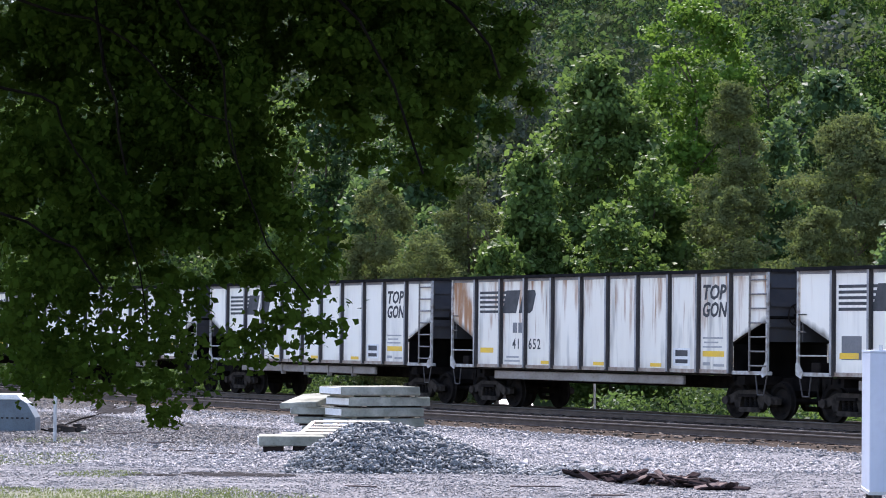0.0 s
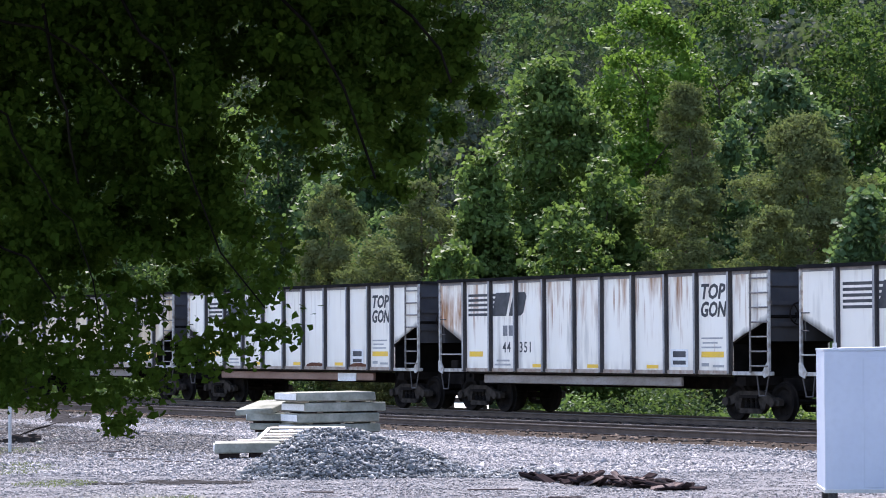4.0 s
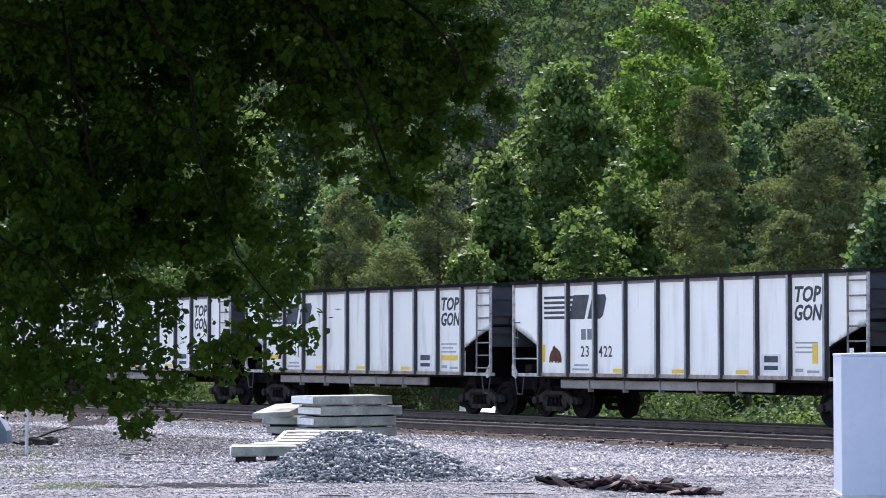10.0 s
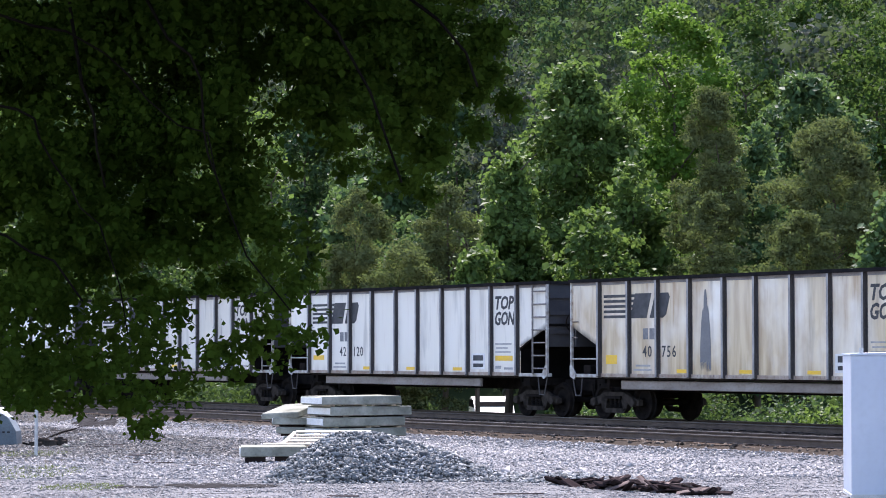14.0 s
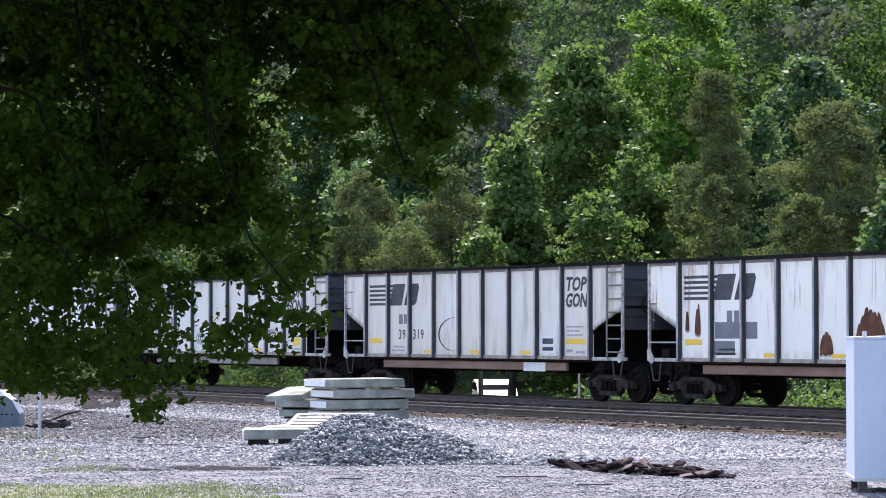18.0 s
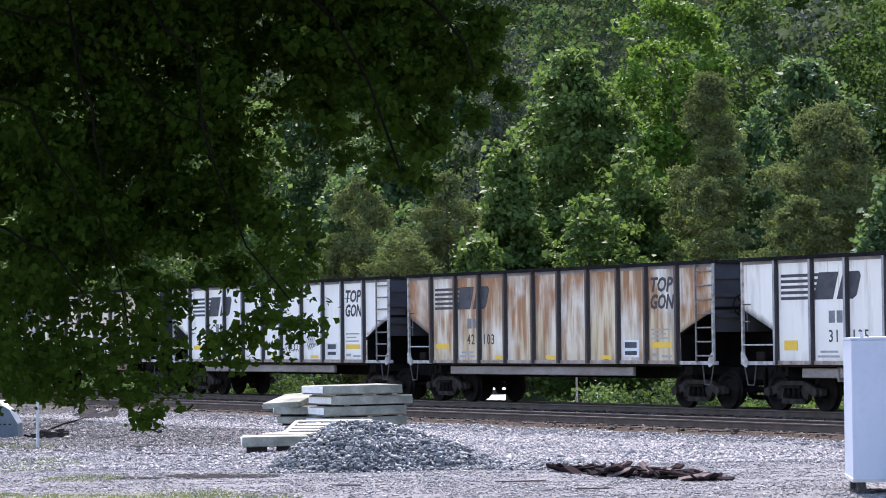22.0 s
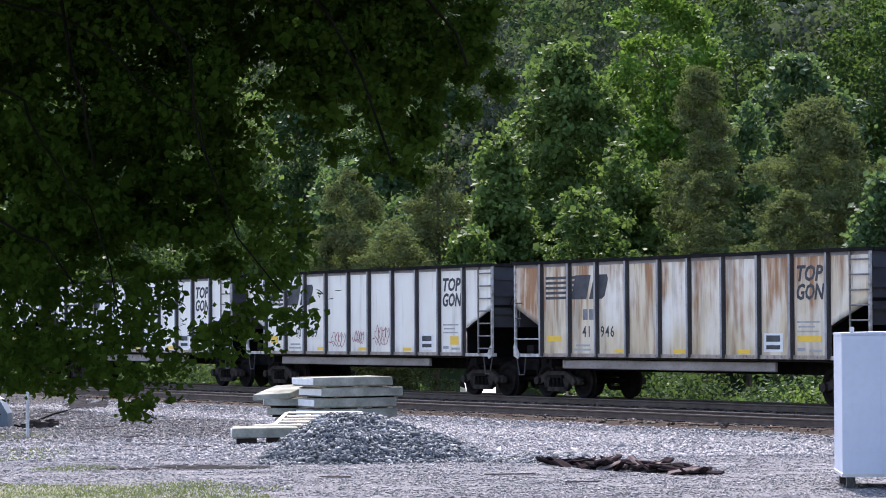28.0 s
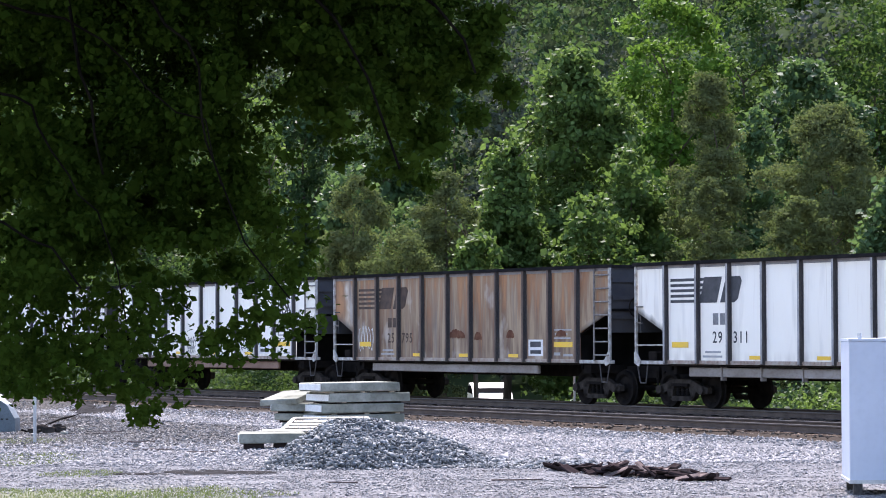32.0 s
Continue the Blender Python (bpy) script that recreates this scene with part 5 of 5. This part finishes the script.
# the row right behind the tracks, then taller trees, then the wooded slope
tree_at(1025, 62, 112, 400, "maple", 1, "tall green maple with a broad pointed crown", size=0.23, count=34000, n=46, point=0.9)
tree_at(905, 215, 106, 170, "maple", 3, "mid-green leafy tree behind the railway", size=0.22, count=11000, n=26, point=0.7, clear=2.0)
tree_at(1055, 330, 103, 230, "maple", 25, "low mid-green leafy tree behind the railway", size=0.21, count=9000, n=28)
tree_at(900, 330, 105, 200, "maple", 24, "low mid-green leafy tree behind the railway", size=0.21, count=8000, n=26, clear=1.9)
tree_at(1125, 240, 107, 230, "maple", 21, "mid-green leafy tree behind the railway", size=0.22, count=14000, n=30, point=0.6)
tree_at(1195, -60, 128, 300, "bright", 2, "tall bright green tree behind the railway", size=0.23, count=24000, n=40, point=0.3)
tree_at(1330, -70, 134, 300, "deep", 22, "tall dark green tree behind the railway", size=0.23, count=18000, n=36, point=0.3)
tree_at(1435, 85, 124, 300, "pale", 9, "pale green large-leaved tree behind the railway", size=0.28, count=17000, n=40, point=0.3)
tree_at(1345, 175, 112, 150, "pale", 28, "pale green large-leaved tree behind the railway", size=0.27, count=6500, n=26)
tree_at(1480, -90, 138, 350, "deep", 33, "tall dark green tree behind the railway", size=0.22, count=24000, n=40, point=0.2)
tree_at(1560, -40, 128, 300, "deep", 11, "tall dark green tree behind the railway", size=0.24, count=15000, n=36, point=0.3)
tree_at(1262, 98, 104, 175, "olive", 7, "slender olive tree with fine feathery leaves", size=0.09, count=58500, n=40, point=0.5)
tree_at(1262, 300, 99, 130, "olive", 26, "low olive tree with fine feathery leaves", size=0.09, count=26000, n=26)
tree_at(1480, 165, 92, 250, "olive", 8, "broad olive tree with fine feathery leaves", size=0.09, count=84500, n=40, point=0.15)
tree_at(1425, 330, 88, 160, "olive", 27, "low olive tree with fine feathery leaves", size=0.09, count=29250, n=26, point=0.2)
tree_at(1590, 300, 80, 160, "pale", 10, "blue-green leafy shrub tree", size=0.20, count=9000, n=26)
tree_at(640, 292, 100, 150, "olive", 4, "low olive-green bushy tree", size=0.09, count=34125, n=28, point=0.15)
tree_at(790, 285, 98, 150, "olive", 5, "low olive-green bushy tree", size=0.09, count=35750, n=30, point=0.3, clear=1.8)
tree_at(715, 385, 95, 170, "olive", 29, "low olive-green bushy tree", size=0.09, count=22750, n=26, point=0.1)
tree_at(625, 232, 108, 150, "pale", 30, "green leafy tree behind the bushes", size=0.22, count=7500, n=26)
tree_at(720, 325, 102, 110, "pale", 31, "green leafy tree behind the bushes", size=0.20, count=4500, n=22)
tree_at(850, 395, 95, 130, "maple", 23, "low mid-green leafy shrub behind the railway", size=0.20, count=5000, n=22, clear=1.8)
tree_at(545, 90, 125, 220, "teal", 6, "dark blue-green leafy tree", size=0.24, count=16000, n=34)
tree_at(478, 140, 116, 90, "maple", 32, "slim yellow-green leafy tree", size=0.20, count=5500, n=24, point=0.6)
tree_at(690, 150, 122, 240, "teal", 12, "dark blue-green leafy tree", size=0.24, count=13000, n=32)
tree_at(400, 70, 132, 260, "maple", 13, "tall mid-green tree behind the railway", size=0.24, count=15000, n=30)
tree_at(250, 100, 138, 260, "teal", 14, "dark blue-green leafy tree", size=0.32, count=7000)
tree_at(80, 80, 145, 280, "maple", 15, "tall mid-green tree behind the railway", size=0.32, count=7000)
tree_at(-90, 130, 150, 300, "teal", 16, "dark blue-green leafy tree", size=0.32, count=5000)
tree_at(1720, 100, 110, 360, "maple", 17, "tall mid-green tree behind the railway", size=0.3, count=6000)
tree_at(810, 60, 150, 260, "teal", 18, "dark green tree on the wooded slope", size=0.30, count=10000, n=34)
tree_at(900, 0, 138, 190, "hazy", 19, "grey-green tree on the wooded slope, haze painted in", size=0.26, count=11000, n=34)


def build_slope_wood():
    """The wood on the hillside, too dense to tell its trees apart; haze is painted into its paler leaves."""
    rng = random.Random(40)
    for leaf, seed in ((LEAF_HILL_HAZE, 50), (LEAF_HILL, 51), (LEAF_HAZY, 52)):
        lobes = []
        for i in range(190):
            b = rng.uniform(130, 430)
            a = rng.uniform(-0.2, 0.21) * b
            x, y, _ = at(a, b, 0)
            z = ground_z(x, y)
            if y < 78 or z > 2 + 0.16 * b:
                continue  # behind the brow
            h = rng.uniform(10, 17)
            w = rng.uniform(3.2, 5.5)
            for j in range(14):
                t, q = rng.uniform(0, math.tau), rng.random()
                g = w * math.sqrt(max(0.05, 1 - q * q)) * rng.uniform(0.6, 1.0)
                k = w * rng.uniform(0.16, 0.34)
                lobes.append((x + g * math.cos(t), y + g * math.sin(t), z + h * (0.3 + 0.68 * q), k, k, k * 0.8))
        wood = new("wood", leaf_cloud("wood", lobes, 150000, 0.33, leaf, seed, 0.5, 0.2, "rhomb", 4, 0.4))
        tagged(wood, "dense green wood on the hillside", "wood", kind="stuff")


build_slope_wood()


def build_undergrowth():
    """Weeds and low shrubs on the bank behind the rails; the weed leaves have shade painted in."""
    rng = random.Random(60)
    for kind, seed, n in (("maple", 62, 12), ("weed", 61, 130), ("teal", 63, 60)):
        lobes = []
        for i in range(n):
            x = rng.uniform(-165, -40)
            y = rng.uniform(46.5, 54)
            r = rng.uniform(0.5, 1.25)
            if abs(x * 0.506 + y * 0.863 - 0.018 * math.hypot(x, y)) < 1.5:
                continue  # the opening towards the parked car
            lobes.append((x, y, -1.25 + r * 0.8, r * 1.2, r, r * rng.uniform(0.7, 1.2)))
        leaf = {"weed": LEAF_WEED_SHADED, "maple": LEAF_MAPLE, "teal": LEAF_TEAL}[kind]
        ob = new("undergrowth", leaf_cloud("undergrowth", lobes, n * 520, 0.13, leaf, seed, 0.5, 0.2, "rhomb", 4, 0.4))
        tagged(ob, "low green weeds and shrubs behind the tracks", "shrubs", kind="stuff")


build_undergrowth()


def build_near_tree():
    """The shade tree whose boughs hang into the view."""
    ob = new("shade_tree")
    root = Vector(at(-4.6, 21.0))
    ob.location = root
    inv = -root

    def spot(x, y, b):
        a, z = px(x, y, b)
        p = at(a, b, z)
        return Vector(p) + inv
    # trunk out of sight at the side, limbs that reach across
    bm = bmesh.new()
    fork = Vector((0, 0, 3.2))
    add_tube(bm, (0, 0, -0.3), fork, 0.26, 0.2, 10)
    add_tube(bm, fork, (0.1, 0.2, 7.0), 0.2, 0.08, 8)
    part("trunk", bm, BARK_SHADED, ob, "grey-brown trunk, painted dark for its shade")
    limbs = (((-60, -30), (60, 10), (120, 20), (188, 59), (229, 97), (264, 142), (319, 188), (371, 201), (384, 268), (399, 319)), ((-60, 140), (33, 159), (63, 175), (73, 212), (98, 257), (128, 298), (144, 333), (179, 363), (215, 470), (230, 560)), ((120, -60), (148, 117), (168, 167), (174, 228), (189, 298)), ((-60, 360), (13, 383), (58, 413), (99, 428), (150, 500)), ((250, -60), (299, 32), (339, 62), (359, 108), (364, 198), (371, 238), (394, 299), (440, 420), (520, 520)), ((520, -60), (600, 20), (660, 130), (715, 290)), ((700, -60), (780, 0), (830, 60), (850, 120)))
    for path in limbs:
        bm = bmesh.new()
        last, r = fork if path[0][0] < 0 else spot(*path[0], 20.4), 0.014
        for p in path[0 if path[0][0] < 0 else 1:]:
            q = spot(*p, 19.6)
            add_tube(bm, last, q, r, r * 0.9, 6)
            last, r = q, r * 0.9
        part("limb", bm, BARK_SHADED, ob, "twig-bearing limb, painted dark for its shade")
    # boughs: middle, half width and half height, leaves
    thick = ((100, 110, 240, 190, 3000), (30, 20, 120, 80, 700), (330, 90, 190, 150, 2200), (90, 330, 170, 170, 2100), (290, 300, 190, 150, 2100), (180, 430, 190, 70, 800), (400, 400, 110, 90, 480), (605, 45, 140, 90, 1200), (760, 60, 150, 90, 1000), (600, 130, 100, 70, 400), (740, 215, 70, 80, 300), (750, 290, 40, 50, 70), (850, 100, 80, 80, 260), (415, 230, 35, 160, 420), (45, 80, 110, 90, 900), (70, 375, 80, 90, 700), (545, 30, 130, 50, 700), (725, 90, 110, 60, 700), (640, 190, 100, 70, 300), (440, 340, 30, 100, 200), (250, 30, 120, 60, 700), (620, 90, 110, 60, 600), (745, 165, 80, 80, 350), (320, 350, 110, 60, 700), (430, -40, 300, 55, 2000), (715, -25, 150, 55, 1300), (255, 20, 90, 60, 600), (240, 360, 60, 40, 300), (90, 80, 120, 90, 700), (330, 110, 110, 90, 700), (470, 20, 110, 60, 800), (800, 140, 70, 90, 350), (830, 50, 80, 70, 350))
    airy = ((60, 560, 120, 90, 900), (190, 560, 150, 80, 430), (330, 550, 110, 70, 250), (265, 635, 80, 50, 220), (110, 650, 110, 50, 560), (40, 500, 90, 50, 520), (200, 500, 120, 40, 130), (350, 650, 70, 50, 110), (262, 695, 40, 40, 120), (265, 742, 20, 34, 50), (420, 560, 70, 70, 160), (435, 620, 26, 40, 50), (520, 530, 70, 50, 150), (545, 575, 34, 34, 50), (480, 600, 22, 26, 22), (500, 470, 80, 50, 170), (30, 640, 60, 60, 420), (470, 250, 60, 120, 160), (515, 400, 60, 90, 240), (640, 225, 90, 60, 200), (720, 270, 60, 60, 160), (560, 130, 90, 60, 160))
    rng = random.Random(70)
    for group, per, r0, r1, full in ((thick, 60, 0.16, 0.32, 3.1), (airy, 13, 0.0, 0.0, 1.7)):
        for i, (x, y, rx, ry, n) in enumerate(group):
            lobes = []
            for j in range(max(3, n // per)):
                b = rng.uniform(20.0, 23.0)
                t, q = rng.uniform(0, math.tau), rng.random() ** 0.5
                c = spot(x + q * math.cos(t) * rx * 0.95, y + q * math.sin(t) * ry * 0.95, b)
                k = rng.uniform(r0, r1) * b / 4899.0
                if group is airy:
                    s = rng.uniform(0.05, 0.11)
                    lobes.append((c.x, c.y, c.z, s, s, s))
                else:
                    lobes.append((c.x, c.y, c.z, rx * k, rx * k, ry * k))
            part("bough", leaf_cloud("bough", lobes, int(n * full), 0.048 if group is thick else 0.052, LEAF_NEAR, 200 + i + per, 0.1, 0.6, "lobed", 3, 0.5), LEAF_NEAR, ob)["kind"] = "stuff"
    # the rest of the crown, unseen above the view and to its side, shaped to shade the boughs
    lobes = []
    for j in range(150):
        b = rng.uniform(8, 30)
        c = spot(rng.uniform(-1000, 950), -80 - 4600.0 / b - rng.random() ** 1.5 * (900 if b < 22 else 160), b)
        lobes.append((c.x, c.y, max(c.z, 3.0), 0.8, 0.8, 0.6))
    part("upper_crown", leaf_cloud("upper_crown", lobes, 70000, 0.13, LEAF_NEAR, 300, 0.1, 0.3), LEAF_NEAR, ob)["kind"] = "stuff"
    # more unseen crown, added towards the sun to keep it off the boughs
    lobes = []
    for j in range(240):
        b = rng.uniform(19, 33)
        c = Vector(at(rng.uniform(-9.0, 2.6), b, 1.9 + 0.15 * b + 1.0 + 6.5 * rng.random())) + inv
        lobes.append((c.x, c.y, c.z, 1.0, 1.0, 0.7))
    part("upper_crown", leaf_cloud("upper_crown", lobes, 90000, 0.24, LEAF_NEAR, 301, 0.1, 0.3), LEAF_NEAR, ob)["kind"] = "stuff"
    tagged(ob, "shady broad-leaved tree with hanging leafy boughs", "tree")


build_near_tree()


def build_grass():
    rng = np.random.default_rng(80)
    vs, fs = [], []
    n = 0
    while n < 17000:
        d, u = rng.uniform(33, 62), rng.uniform(-0.2, 0.2)
        x, y = d * (AWAY.x + u * ACROSS.x), d * (AWAY.y + u * ACROSS.y)
        g = noise.noise((x * 0.22, y * 0.22, 2.0))
        q = u * d
        spots = any(((q - a) / ra) ** 2 + ((d - b) / rb) ** 2 < 1 for a, b, ra, rb in ((-7.7, 51, 1.1, 2.6), (-5.9, 45.5, 0.7, 1.0), (-8.9, 60.5, 0.8, 1.6), (-3.2, 39.8, 1.2, 0.8)))
        if spots and rng.random() < 0.8:
            pass
        elif d > 41.6 + 2.5 * g - 150 * max(0, u + 0.08):
            continue
        z = ground_z(x, y)
        h = rng.uniform(0.015, 0.05)
        t = rng.uniform(0, 6.28)
        dx, dy = 0.012 * math.cos(t), 0.012 * math.sin(t)
        lx, ly = rng.normal(0, 0.03, 2)
        i = len(vs)
        vs += [(x - dx, y - dy, z - 0.01), (x + dx, y + dy, z - 0.01), (x + lx, y + ly, z + h)]
        fs.append((i, i + 1, i + 2))
        n += 1
    ob = new("grass", mesh_of("grass", vs, fs, leaf_mat("grass_blades", (0.07, 0.088, 0.035), (0.13, 0.135, 0.07))))
    tagged(ob, "thin yellowish grass at the edge of the gravel", "grass", kind="stuff")


build_grass()


# ---- what moves ----
SWAY = ((0, -0.25), (1, 0.10), (2, -0.08), (3, 0.09), (6, 0.16), (7, 0.40), (8, 0.30), (9, -0.02), (10, 0.0), (11, -0.11), (12, -0.28), (13, -0.40), (14, -0.29), (17, -0.13), (18, -0.08), (19, 0.01), (20, 0.08), (21, 0.15), (22, 0.20), (23, 0.06), (24, -0.02), (25, 0.05), (28, -0.23), (29, -0.16), (30, -0.15), (31, -0.06), (32, -0.08))


def head_x(t):
    """Where the left corner of wagon 0 is at t seconds; the train slows a little and surges on its couplings."""
    lag = np.interp(t, [v[0] for v in SWAY], [v[1] for v in SWAY])
    return -68.187 - 15.86646 * t + 0.01401 * t * t + 0.00006 * t ** 3 + float(lag)


def motions():
    times = [float(i) for i in range(33)]
    for k, car in CAR_LIST.items():
        walk(car, [(t, pose(head_x(t) + k * PITCH, TRACK_A, 0)) for t in times])
    # the wheels roll at one speed on all the wagons, so they share one set of keys
    sets = [p for car in CAR_LIST.values() for tr in car.children if tr.name.startswith("truck") for p in tr.children if p.name.startswith("wheelset")]
    turns = [(i / FPS, pose(0, 0, 0, 0, math.degrees((head_x(i / FPS) - head_x(0)) / 0.457), 0)) for i in range(32 * FPS + 1)]
    walk(sets[0], turns)
    for ws in sets[1:]:
        ws.rotation_mode = "QUATERNION"
        keys = ws.animation_data_create()
        keys.action = sets[0].animation_data.action
        keys.action_slot = sets[0].animation_data.action_slot


motions()
